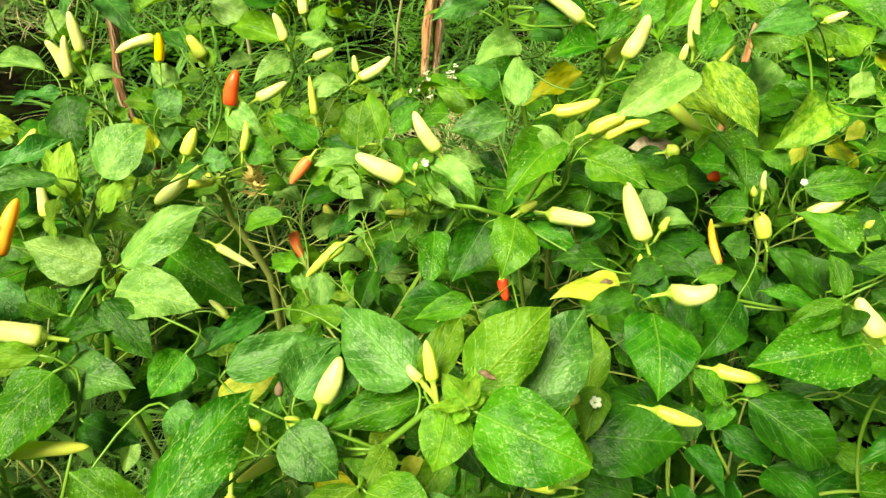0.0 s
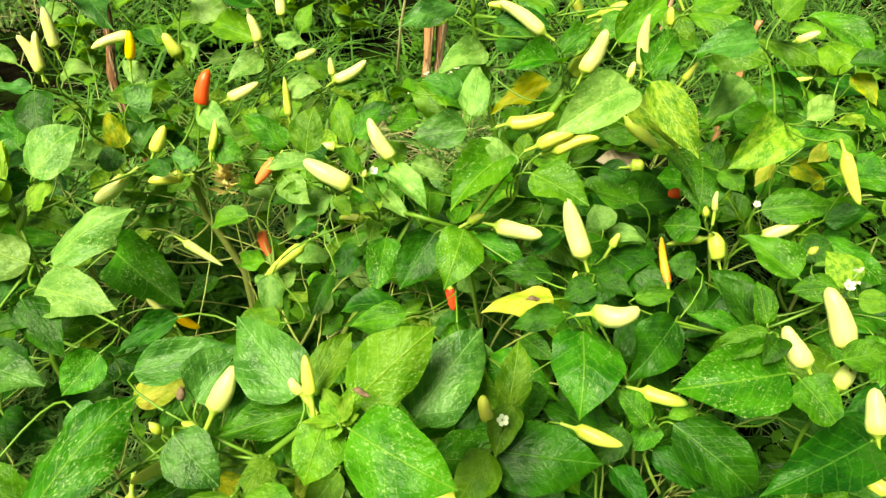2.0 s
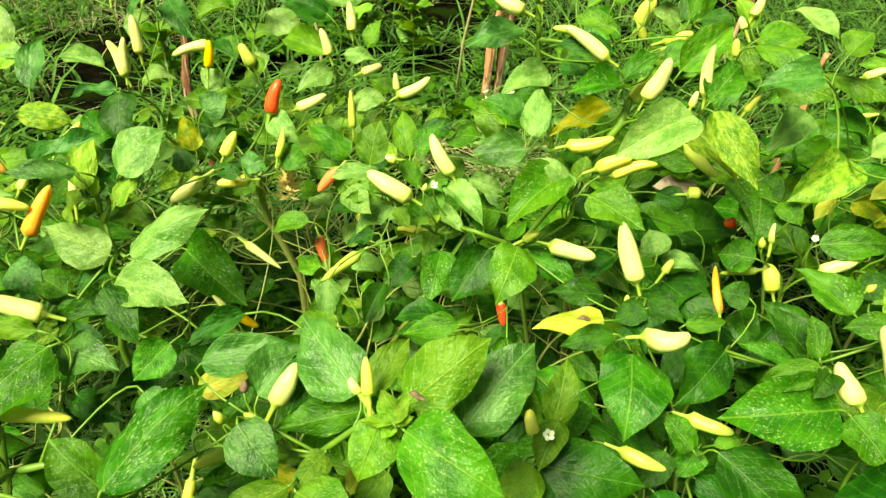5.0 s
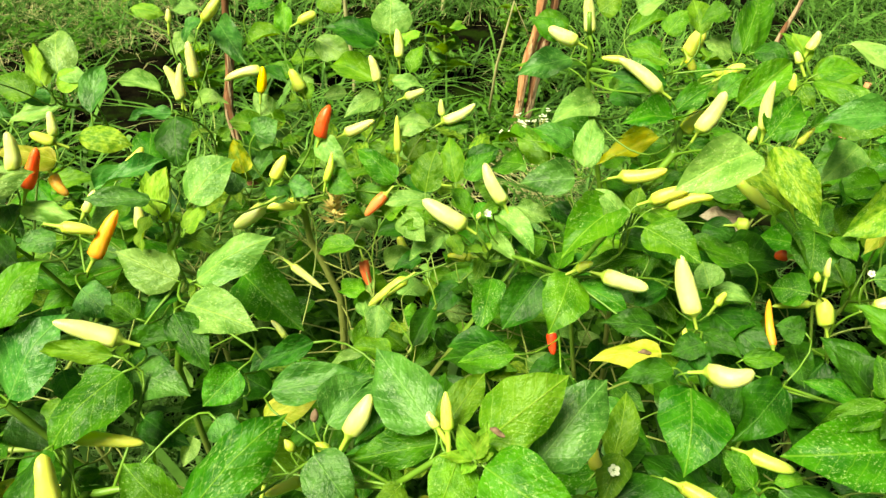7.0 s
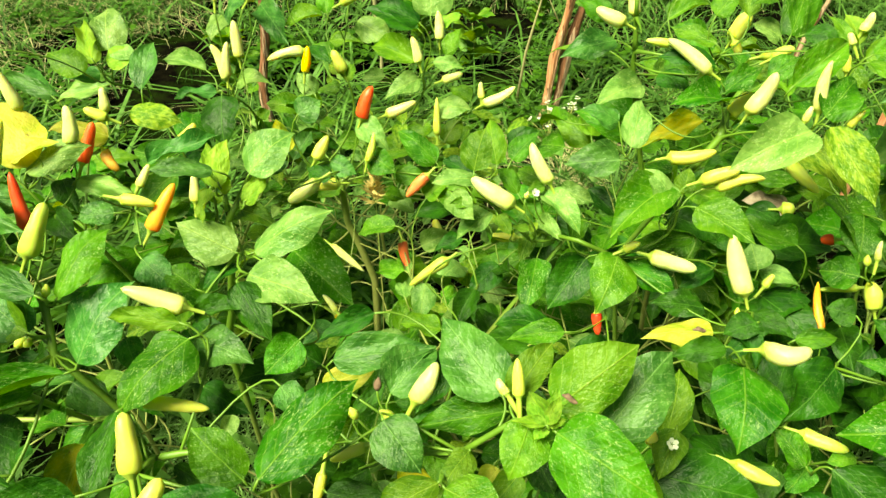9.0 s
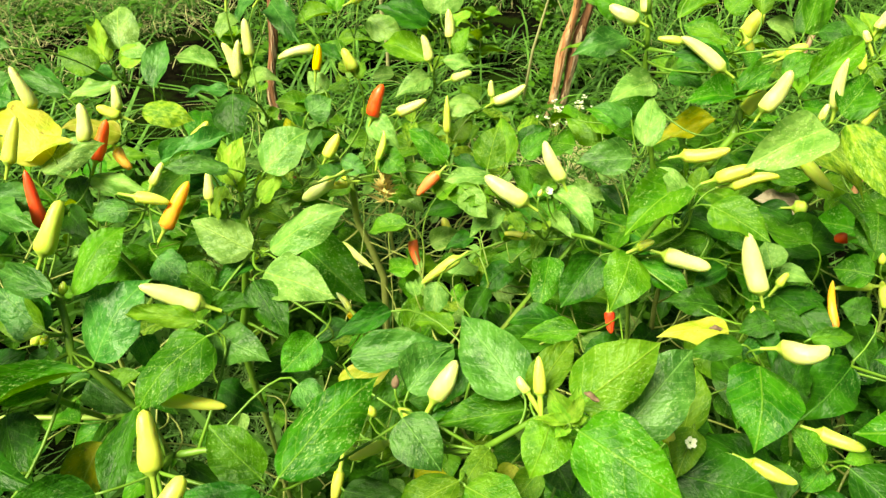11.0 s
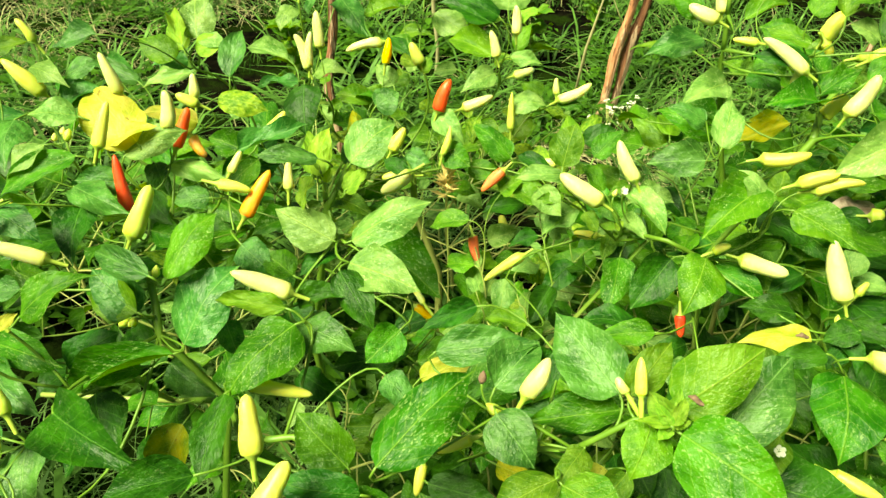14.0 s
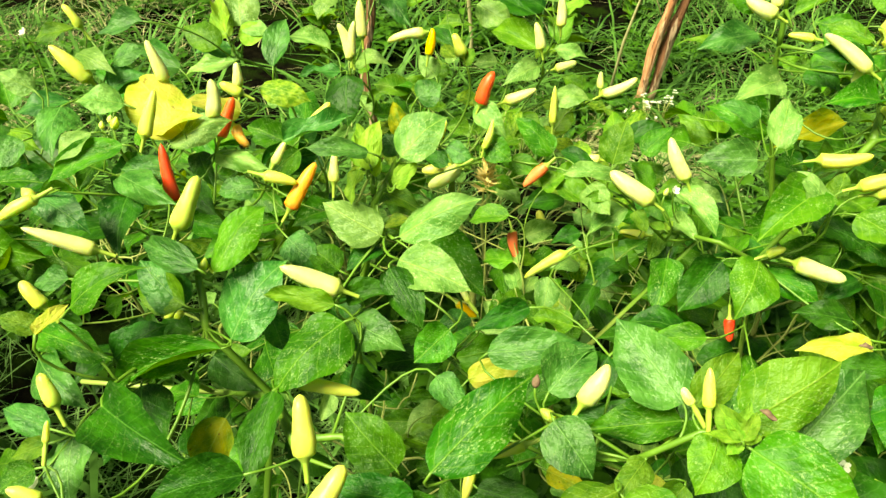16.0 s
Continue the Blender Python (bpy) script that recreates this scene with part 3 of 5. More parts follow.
        def chain(start, first, verts, faces, later):
            pts, rr = [nodes[start][0] - self.foot], [min(rad[start], rad[first] * 1.15)]
            k = first
            while True:
                pts.append(nodes[k][0] - self.foot)
                rr.append(rad[k])
                nxt = sorted(kids.get(k, []), key=lambda c: -load[c])
                later += [(k, c) for c in nxt[1:]]
                if not nxt:
                    break
                k = nxt[0]
            tube(verts, faces, pts, rr)

        verts, faces, todo = [], [], []
        chain(0, 1, verts, faces, todo)
        todo += [(0, c) for c in kids[0] if c != 1]
        mesh_object("stem", verts, faces, STEM, self.root, label="green stem, woody near the ground")
        for a, b in todo:
            verts, faces, more = [], [], []
            chain(a, b, verts, faces, more)
            while more:
                c, d = more.pop()
                chain(c, d, verts, faces, more)
            mesh_object("branch" if load[b] > 1.5 else "leaf_stalk", verts, faces, STEM, self.root)


A = Plant(0.01, 0.31, "bushy chilli plant with bright young leaves and pale peppers")
A.leaf(-0.096, 0.351, 0.560, -147, -17, 0.043, 0.0168, "dark")
A.leaf(0.012, 0.315, 0.516, -169, -6, 0.077, 0.0306, "dark")
A.leaf(-0.038, 0.338, 0.544, -115, -32, 0.046, 0.0261, "dark")
A.leaf(-0.023, 0.224, 0.563, -140, -20, 0.042, 0.0236, "fresh")
A.leaf(-0.019, 0.224, 0.559, -19, -12, 0.038, 0.0286, "fresh")
A.leaf(0.026, 0.334, 0.463, -50, -26, 0.036, 0.0281, "dark")
A.leaf(0.053, 0.333, 0.454, -65, -29, 0.040, 0.0288, "dark")
A.leaf(-0.103, 0.251, 0.488, 0, -5, 0.051, 0.0240, "dark")
A.leaf(0.033, 0.259, 0.589, 142, 23, 0.020, 0.0143, "young")
A.leaf(0.030, 0.260, 0.588, 63, 34, 0.023, 0.0116, "young")
A.leaf(0.005, 0.215, 0.549, 22, 14, 0.023, 0.0196, "cool")
A.leaf(-0.095, 0.295, 0.519, 52, 26, 0.028, 0.0131, "dark")
A.leaf(-0.120, 0.205, 0.563, 56, 20, 0.077, 0.0377, "green", -1)
A.leaf(-0.116, 0.316, 0.544, 15, 7, 0.070, 0.0271, "cool", 1)
A.leaf(-0.130, 0.325, 0.503, 37, 4, 0.043, 0.0210, "yellow", 10)
A.leaf(-0.071, 0.300, 0.539, 61, 12, 0.047, 0.0337, "cool", 3)
A.leaf(0.004, 0.275, 0.585, 137, 14, 0.062, 0.0380, "cool", -10)
A.leaf(-0.063, 0.255, 0.568, -32, -31, 0.038, 0.0297, "cool", -6)
A.leaf(0.007, 0.280, 0.565, -163, -10, 0.056, 0.0252, "green", 5)
A.leaf(0.010, 0.272, 0.588, 60, 23, 0.041, 0.0217, "fresh", -3)
A.leaf(0.035, 0.266, 0.592, 38, 27, 0.059, 0.0374, "fresh", 7)
A.leaf(0.066, 0.278, 0.564, 54, 23, 0.066, 0.0414, "cool", -4)
A.leaf(0.037, 0.247, 0.594, -23, -10, 0.061, 0.0441, "green", 9)
A.leaf(0.022, 0.254, 0.590, -106, -36, 0.033, 0.0277, "bright", -5)
A.leaf(-0.010, 0.250, 0.561, -116, -19, 0.027, 0.0174, "fresh", 7)
A.leaf(0.006, 0.275, 0.515, -123, -33, 0.021, 0.0166, "yellow", 3)
A.leaf(-0.063, 0.282, 0.482, -11, -3, 0.029, 0.0162, "olive", -0)
A.leaf(-0.083, 0.280, 0.481, -140, -10, 0.034, 0.0241, "dark", -8)
A.leaf(0.031, 0.247, 0.599, 70, 29, 0.017, 0.0085, "young", 5)
A.leaf(0.031, 0.247, 0.599, 139, 21, 0.015, 0.0073, "young", -5)
A.leaf(0.031, 0.249, 0.597, 22, 12, 0.011, 0.0061, "young", 10)
A.leaf(0.031, 0.250, 0.596, -126, -25, 0.011, 0.0079, "young", -8)
A.leaf(0.031, 0.248, 0.598, -177, -2, 0.019, 0.0067, "young", 4)
A.leaf(0.000, 0.268, 0.505, -156, -13, 0.038, 0.0196, "fresh", 5)
A.leaf(0.020, 0.273, 0.516, -126, -25, 0.032, 0.0199, "fresh", -5)
A.leaf(0.112, 0.328, 0.466, -127, -35, 0.042, 0.0315, "bright", 2)
A.leaf(0.127, 0.355, 0.487, -108, -23, 0.040, 0.0236, "fresh", 3)
A.pepper(-0.049, 0.279, 0.561, 58, 47, 0.028, 0.0125, "pale")
A.pepper(0.014, 0.262, 0.601, 107, 54, 0.021, 0.0071, "yellow")
A.pepper(0.007, 0.269, 0.593, 144, 39, 0.010, 0.0058, "pale")
A.pepper(-0.078, 0.263, 0.529, -153, -17, 0.024, 0.0079, "yellow")
A.pepper(-0.110, 0.263, 0.491, -93, -46, 0.022, 0.0076, "yellow")
A.pepper(0.111, 0.344, 0.480, 115, 48, 0.019, 0.0098, "yellow")
A.pepper(0.099, 0.309, 0.435, 171, 0, 0.028, 0.0115, "yellow")
A.flower(0.119, 0.328, 0.503, 0.0048)
A.bud(-0.080, 0.299, 0.541, 90, 60, 0.009, "brown")
A.bud(-0.089, 0.282, 0.530, 160, 50, 0.010)
A.bud(-0.063, 0.280, 0.537, 170, 30, 0.012)
A.scrap(0.041, 0.259, 0.609, -25, 0.009)
A.limb([(-0.025, 0.252, 0.543), (0.014, 0.258, 0.585), (0.032, 0.263, 0.586)], 0.0042, 0.003)

B = Plant(0.27, 0.42, "chilli plant with broad dark leaves and pale yellow peppers")
B.leaf(0.194, 0.470, 0.501, -162, -23, 0.029, 0.0227, "dark")
B.leaf(0.186, 0.462, 0.488, -127, -37, 0.024, 0.0174, "dark")
B.leaf(0.184, 0.468, 0.489, -62, -32, 0.032, 0.0200, "dark")
B.leaf(0.338, 0.478, 0.466, 138, 21, 0.057, 0.0328, "dark")
B.leaf(0.364, 0.438, 0.539, 178, -13, 0.035, 0.0209, "green")
B.leaf(0.395, 0.394, 0.487, -147, -32, 0.033, 0.0165, "dark")
B.leaf(0.298, 0.539, 0.467, 168, 0, 0.026, 0.0261, "dark")
B.leaf(0.222, 0.400, 0.410, -124, -31, 0.038, 0.0295, "dark")
B.leaf(0.162, 0.465, 0.487, -161, -0, 0.063, 0.0272, "yellow", 9)
B.leaf(0.167, 0.441, 0.496, -165, -14, 0.044, 0.0200, "dark", -1)
B.leaf(0.185, 0.439, 0.479, -94, -24, 0.073, 0.0569, "green", -1)
B.leaf(0.200, 0.505, 0.481, -38, -2, 0.040, 0.0214, "dark", 0)
B.leaf(0.169, 0.540, 0.450, -172, 2, 0.053, 0.0279, "dark", 5)
B.leaf(0.231, 0.478, 0.481, 14, 3, 0.036, 0.0171, "green", 10)
B.leaf(0.126, 0.373, 0.456, 82, 31, 0.055, 0.0274, "fresh", 3)
B.leaf(0.113, 0.339, 0.453, 0, -6, 0.083, 0.0515, "dark", 8)
B.leaf(0.268, 0.472, 0.462, -131, -18, 0.071, 0.0431, "dark", -11)
B.leaf(0.329, 0.394, 0.492, -174, -11, 0.086, 0.0547, "green", -8)
B.leaf(0.334, 0.386, 0.495, -52, -23, 0.041, 0.0350, "green", 0)
B.leaf(0.255, 0.383, 0.439, -25, -30, 0.082, 0.0486, "dark", 8)
B.leaf(0.358, 0.328, 0.504, -154, -8, 0.088, 0.0399, "dark", 4)
B.leaf(0.353, 0.313, 0.493, -168, -1, 0.050, 0.0186, "green", -5)
B.leaf(0.310, 0.432, 0.509, 145, 26, 0.045, 0.0309, "dark", 12)
B.leaf(0.306, 0.406, 0.530, 102, 33, 0.031, 0.0185, "green", -5)
B.leaf(0.304, 0.424, 0.502, 164, 5, 0.045, 0.0163, "green", -4)
B.leaf(0.317, 0.404, 0.518, -126, -14, 0.027, 0.0184, "dark", 10)
B.leaf(0.309, 0.403, 0.523, -175, -32, 0.050, 0.0220, "green", -7)
B.leaf(0.359, 0.391, 0.512, 12, 6, 0.037, 0.0246, "green", 2)
B.leaf(0.237, 0.385, 0.435, 139, 23, 0.035, 0.0232, "green", -1)
B.leaf(0.246, 0.399, 0.420, -134, -47, 0.029, 0.0249, "green", -6)
B.leaf(0.215, 0.374, 0.389, -51, -23, 0.046, 0.0218, "dark", -4)
B.leaf(0.253, 0.399, 0.381, -27, -25, 0.051, 0.0249, "dark", 7)
B.leaf(0.273, 0.395, 0.443, -164, -11, 0.023, 0.0160, "bright", 8)
B.pepper(0.282, 0.555, 0.432, 112, 57, 0.045, 0.0091, "orange", bend=0.25)
B.pepper(0.186, 0.416, 0.521, -6, 19, 0.033, 0.0158, "pale", bend=-0.2)
B.pepper(0.181, 0.373, 0.438, -19, -1, 0.035, 0.0120, "lime")
B.pepper(0.234, 0.406, 0.448, -19, 3, 0.034, 0.0123, "lime")
B.pepper(0.368, 0.406, 0.511, 120, 46, 0.045, 0.0175, "pale")
B.pepper(0.341, 0.397, 0.498, 127, 39, 0.032, 0.0164, "pale")
B.pepper(0.369, 0.339, 0.498, 100, 50, 0.031, 0.0149, "pale")
B.pepper(0.369, 0.394, 0.480, 45, 56, 0.022, 0.0124, "pale")
B.pepper(0.361, 0.299, 0.492, 143, 10, 0.014, 0.0106, "yellow")
B.flower(0.390, 0.466, 0.525)
B.flower(0.359, 0.422, 0.555, 0.0048)
B.flower(0.373, 0.437, 0.555, 0.0048)
B.scrap(0.141, 0.429, 0.520, 10, 0.011)
B.bud(0.326, 0.377, 0.473, 80, 60, 0.010, "brown")

C = Plant(0.12, 0.6, "chilli plant with dusty leaves and many pale upright peppers")
C.leaf(0.136, 0.609, 0.529, 78, 45, 0.027, 0.0197, "fresh")
C.leaf(0.234, 0.586, 0.625, -52, -34, 0.075, 0.0333, "mottled")
C.leaf(0.217, 0.580, 0.473, 115, 37, 0.027, 0.0300, "pale")
C.leaf(0.230, 0.588, 0.411, 24, 24, 0.047, 0.0348, "dark")
C.leaf(0.227, 0.605, 0.453, -16, -6, 0.040, 0.0194, "pale")
C.leaf(0.006, 0.588, 0.444, -94, -24, 0.062, 0.0334, "green", -9)
C.leaf(0.055, 0.583, 0.456, -128, -38, 0.065, 0.0423, "dark", -9)
C.leaf(0.084, 0.570, 0.475, -106, -29, 0.065, 0.0457, "bright", -9)
C.leaf(0.041, 0.461, 0.466, -174, -17, 0.052, 0.0240, "green", 4)
C.leaf(-0.042, 0.676, 0.358, -131, -28, 0.053, 0.0329, "dark", -7)
C.leaf(0.218, 0.580, 0.623, -153, -22, 0.076, 0.0424, "pale", -6)
C.leaf(0.233, 0.603, 0.626, 58, 15, 0.060, 0.0334, "green", 1)
C.leaf(0.228, 0.636, 0.584, -40, -30, 0.073, 0.0320, "mottled", -3)
C.leaf(0.300, 0.688, 0.502, -76, -18, 0.082, 0.0453, "green", -12)
C.leaf(0.120, 0.604, 0.540, -131, -22, 0.080, 0.0456, "bright", 1)
C.leaf(0.127, 0.590, 0.529, 148, 32, 0.043, 0.0278, "pale", 9)
C.leaf(0.141, 0.559, 0.548, -33, -9, 0.059, 0.0374, "bright", -1)
C.leaf(0.236, 0.743, 0.440, -26, -12, 0.045, 0.0364, "dark", -10)
C.leaf(0.158, 0.618, 0.476, -161, -10, 0.069, 0.0252, "green", 7)
C.leaf(0.094, 0.579, 0.458, -21, -12, 0.055, 0.0289, "green", 7)
C.leaf(0.132, 0.633, 0.489, -12, -17, 0.055, 0.0297, "dark", -4)
C.leaf(0.178, 0.592, 0.457, -151, -27, 0.036, 0.0235, "dark", 10)
C.pepper(0.231, 0.616, 0.625, 86, 74, 0.043, 0.0115, "pale")
C.pepper(0.219, 0.605, 0.619, 50, 71, 0.014, 0.0067, "pale")
C.pepper(0.123, 0.656, 0.541, -1, 19, 0.045, 0.0150, "yellow")
C.pepper(0.149, 0.604, 0.549, 2, 28, 0.035, 0.0135, "yellow")
C.pepper(0.164, 0.605, 0.544, -3, 21, 0.042, 0.0125, "yellow")
C.pepper(0.188, 0.504, 0.502, 124, 54, 0.052, 0.0183, "pale")
C.pepper(0.115, 0.571, 0.479, -11, -3, 0.044, 0.0167, "pale")
C.pepper(0.089, 0.571, 0.482, 11, 31, 0.017, 0.0087, "yellow")
C.pepper(0.228, 0.581, 0.453, 35, 57, 0.015, 0.0082, "lime")
C.pepper(0.073, 0.552, 0.413, -69, -56, 0.023, 0.0103, "red")
C.bud(0.179, 0.477, 0.498, 90, 60, 0.008)
C.limb([(0.096, 0.586, 0.456), (0.043, 0.554, 0.498), (0.003, 0.633, 0.446)], 0.005, 0.004)
C.limb([(0.170, 0.682, 0.542), (0.189, 0.761, 0.554), (0.214, 0.801, 0.578)], 0.009, 0.007)

D = Plant(-0.24, 0.42, "chilli plant with dusty leaves, an orange and a pale pepper")
D.leaf(-0.221, 0.325, 0.553, 24, 4, 0.041, 0.0195, "dark")
D.leaf(-0.148, 0.335, 0.538, -126, -25, 0.034, 0.0278, "green")
D.leaf(-0.167, 0.408, 0.432, 167, 19, 0.050, 0.0281, "dark")
D.leaf(-0.198, 0.351, 0.569, -37, -33, 0.050, 0.0267, "dark")
D.leaf(-0.223, 0.399, 0.556, 173, 18, 0.054, 0.0331, "pale")
D.leaf(-0.216, 0.414, 0.593, 58, 31, 0.026, 0.0139, "young")
D.leaf(-0.239, 0.416, 0.603, 89, 42, 0.040, 0.0182, "young")
D.leaf(-0.248, 0.425, 0.598, 117, 43, 0.032, 0.0145, "young")
D.leaf(-0.247, 0.420, 0.599, -87, -41, 0.028, 0.0144, "young")
D.leaf(-0.232, 0.416, 0.598, 113, 43, 0.021, 0.0095, "young")
D.leaf(-0.249, 0.374, 0.534, 167, 22, 0.030, 0.0248, "green")
D.leaf(-0.220, 0.319, 0.540, -14, -3, 0.051, 0.0310, "cool", -9)
D.leaf(-0.196, 0.365, 0.566, -10, -6, 0.059, 0.0370, "pale", -2)
D.leaf(-0.224, 0.502, 0.481, -32, -11, 0.091, 0.0487, "green", 7)
D.leaf(-0.224, 0.403, 0.540, -131, -16, 0.034, 0.0190, "dark", 10)
D.leaf(-0.216, 0.429, 0.611, 53, 25, 0.048, 0.0361, "pale", 3)
D.leaf(-0.233, 0.407, 0.625, -156, 8, 0.046, 0.0182, "cool", 5)
D.leaf(-0.237, 0.417, 0.608, 126, 18, 0.042, 0.0106, "young", 3)
D.leaf(-0.240, 0.426, 0.602, 89, 49, 0.033, 0.0097, "young", 3)
D.leaf(-0.216, 0.415, 0.595, 79, 7, 0.029, 0.0115, "young", -7)
D.leaf(-0.243, 0.442, 0.567, -16, -5, 0.046, 0.0222, "fresh", -9)
D.leaf(-0.210, 0.405, 0.554, 26, 25, 0.071, 0.0347, "pale", 2)
D.leaf(-0.280, 0.789, 0.362, -162, -23, 0.036, 0.0220, "fresh", -5)
D.leaf(-0.251, 0.359, 0.507, -22, -13, 0.052, 0.0307, "dark", -8)
D.leaf(-0.164, 0.368, 0.496, -155, -8, 0.040, 0.0217, "green", 6)
D.leaf(-0.158, 0.349, 0.492, -162, -11, 0.050, 0.0246, "dark", -1)
D.leaf(-0.152, 0.415, 0.473, -143, -18, 0.033, 0.0206, "cool", 7)
D.leaf(-0.224, 0.319, 0.487, -18, -4, 0.046, 0.0236, "dark", 9)
D.pepper(-0.222, 0.319, 0.569, -168, 23, 0.043, 0.0139, "pale")
D.pepper(-0.187, 0.491, 0.570, -147, -28, 0.031, 0.0120, "pale")
D.pepper(-0.161, 0.440, 0.469, 161, 42, 0.019, 0.0061, "pale")
D.pepper(-0.188, 0.504, 0.402, -6, -28, 0.025, 0.0093, "amber")
D.limb([(-0.280, 0.440, 0.390), (-0.262, 0.437, 0.450), (-0.247, 0.427, 0.515), (-0.236, 0.420, 0.570)], 0.0085, 0.006)
D.limb([(-0.236, 0.420, 0.570), (-0.224, 0.444, 0.600)], 0.005, 0.004)
D.limb([(-0.236, 0.420, 0.570), (-0.244, 0.435, 0.595)], 0.005, 0.004)

E = Plant(-0.27, 0.22, "chilli plant with large dark leaves and yellow peppers")
E.leaf(-0.224, 0.184, 0.544, -145, -3, 0.052, 0.0251, "dark")
E.leaf(-0.126, 0.194, 0.550, -172, 7, 0.048, 0.0239, "dark")
E.leaf(-0.112, 0.202, 0.532, -178, 8, 0.028, 0.0206, "green")
E.leaf(-0.143, 0.288, 0.542, -30, -26, 0.030, 0.0204, "cool")
E.leaf(-0.363, 0.166, 0.513, -126, -12, 0.024, 0.0200, "green")
E.leaf(-0.371, 0.214, 0.586, -169, 17, 0.026, 0.0151, "fresh")
E.leaf(-0.370, 0.209, 0.586, 63, 21, 0.025, 0.0118, "yellow")
E.leaf(-0.283, 0.324, 0.521, -46, -34, 0.028, 0.0204, "cool")
E.leaf(-0.307, 0.303, 0.575, 72, 25, 0.059, 0.0348, "green", -10)
E.leaf(-0.308, 0.288, 0.590, 161, -6, 0.060, 0.0198, "cool", -8)
E.leaf(-0.289, 0.281, 0.537, 69, 30, 0.067, 0.0444, "cool", -1)
E.leaf(-0.221, 0.308, 0.565, -173, 0, 0.051, 0.0162, "fresh", -3)
E.leaf(-0.212, 0.301, 0.558, -122, -28, 0.065, 0.0423, "green", 3)
E.leaf(-0.365, 0.344, 0.439, -156, -7, 0.063, 0.0183, "cool", 11)
E.leaf(-0.337, 0.314, 0.470, -12, -20, 0.048, 0.0277, "cool", 3)
E.leaf(-0.241, 0.249, 0.536, -81, -19, 0.060, 0.0274, "dark", 10)
E.leaf(-0.154, 0.239, 0.503, 158, 28, 0.049, 0.0359, "green", -7)
E.leaf(-0.356, 0.255, 0.493, -40, -22, 0.070, 0.0330, "dark", 11)
E.leaf(-0.325, 0.286, 0.554, 164, 5, 0.044, 0.0307, "bright", -11)
E.leaf(-0.309, 0.258, 0.531, -159, -15, 0.041, 0.0199, "green", -5)
E.leaf(-0.369, 0.237, 0.583, 37, 20, 0.056, 0.0280, "green", -11)
E.leaf(-0.327, 0.287, 0.551, 160, 26, 0.047, 0.0311, "cool", -1)
E.leaf(-0.416, 0.244, 0.541, -9, 4, 0.070, 0.0259, "green", -6)
E.leaf(-0.366, 0.251, 0.523, 38, 26, 0.044, 0.0308, "dark", -1)
E.leaf(-0.287, 0.266, 0.543, -159, -23, 0.088, 0.0201, "green", 10)
E.leaf(-0.328, 0.199, 0.547, -16, 2, 0.081, 0.0371, "dark", -3)
E.leaf(-0.308, 0.276, 0.449, -102, -43, 0.048, 0.0340, "olive", -7)
E.leaf(-0.403, 0.227, 0.536, -22, -6, 0.060, 0.0297, "cool", 2)
E.leaf(-0.378, 0.209, 0.487, -67, -35, 0.044, 0.0346, "cool", -2)
E.leaf(-0.389, 0.197, 0.487, -149, -17, 0.027, 0.0146, "fresh", -8)
E.leaf(-0.376, 0.194, 0.512, 177, 7, 0.037, 0.0193, "cool", 1)
E.leaf(-0.415, 0.281, 0.558, -163, -12, 0.027, 0.0186, "cool", 3)
E.pepper(-0.186, 0.190, 0.569, 116, 52, 0.034, 0.0129, "yellow")
E.pepper(-0.166, 0.153, 0.572, 69, 36, 0.033, 0.0141, "yellow")
E.pepper(-0.232, 0.265, 0.531, 15, -14, 0.043, 0.0106, "yellow")
E.pepper(-0.401, 0.299, 0.574, -158, 27, 0.049, 0.0119, "pale")
E.pepper(-0.384, 0.232, 0.585, 172, 52, 0.020, 0.0099, "yellow")
E.pepper(-0.357, 0.192, 0.545, 146, 54, 0.022, 0.0096, "lime")
E.pepper(-0.357, 0.176, 0.529, 103, 49, 0.013, 0.0045, "lime")
E.pepper(-0.347, 0.151, 0.510, -164, 28, 0.020, 0.0087, "yellow")
E.flower(-0.316, 0.202, 0.556)
E.bud(-0.352, 0.304, 0.525, 200, -40, 0.012)
E.bud(-0.317, 0.304, 0.573, 100, 50, 0.009)
E.bud(-0.378, 0.164, 0.489, 30, 40, 0.012, "white")
E.bud(-0.342, 0.301, 0.529, 200, -40, 0.010)
E.limb([(-0.224, 0.257, 0.527), (-0.412, 0.385, 0.318), (-0.550, 0.356, 0.317)], 0.0065, 0.005)
E.limb([(-0.315, 0.287, 0.524), (-0.323, 0.303, 0.546), (-0.330, 0.313, 0.568)], 0.0065, 0.005)
E.limb([(-0.426, 0.384, 0.320), (-0.336, 0.270, 0.508)], 0.0065, 0.005)
E.limb([(-0.196, 0.198, 0.548), (-0.218, 0.241, 0.505), (-0.195, 0.248, 0.509)], 0.0065, 0.005)

F = Plant(-0.47, 0.5, "chilli plant with yellowing leaves and red peppers")
F.leaf(-0.436, 0.463, 0.576, 150, 16, 0.080, 0.0508, "yellow", 4)
F.leaf(-0.462, 0.457, 0.574, 27, 15, 0.047, 0.0234, "yellow", -6)
F.leaf(-0.444, 0.569, 0.540, -163, 8, 0.058, 0.0337, "yellow")
F.leaf(-0.443, 0.613, 0.548, 8, -13, 0.056, 0.0324, "mottled")
F.leaf(-0.522, 0.483, 0.593, 38, 10, 0.038, 0.0275, "cool")
F.leaf(-0.570, 0.514, 0.634, -137, -14, 0.045, 0.0180, "fresh")
F.leaf(-0.494, 0.505, 0.598, -135, -18, 0.037, 0.0217, "cool")
F.leaf(-0.480, 0.406, 0.597, -119, -26, 0.040, 0.0242, "pale")
F.leaf(-0.412, 0.406, 0.572, -160, 5, 0.039, 0.0239, "cool")
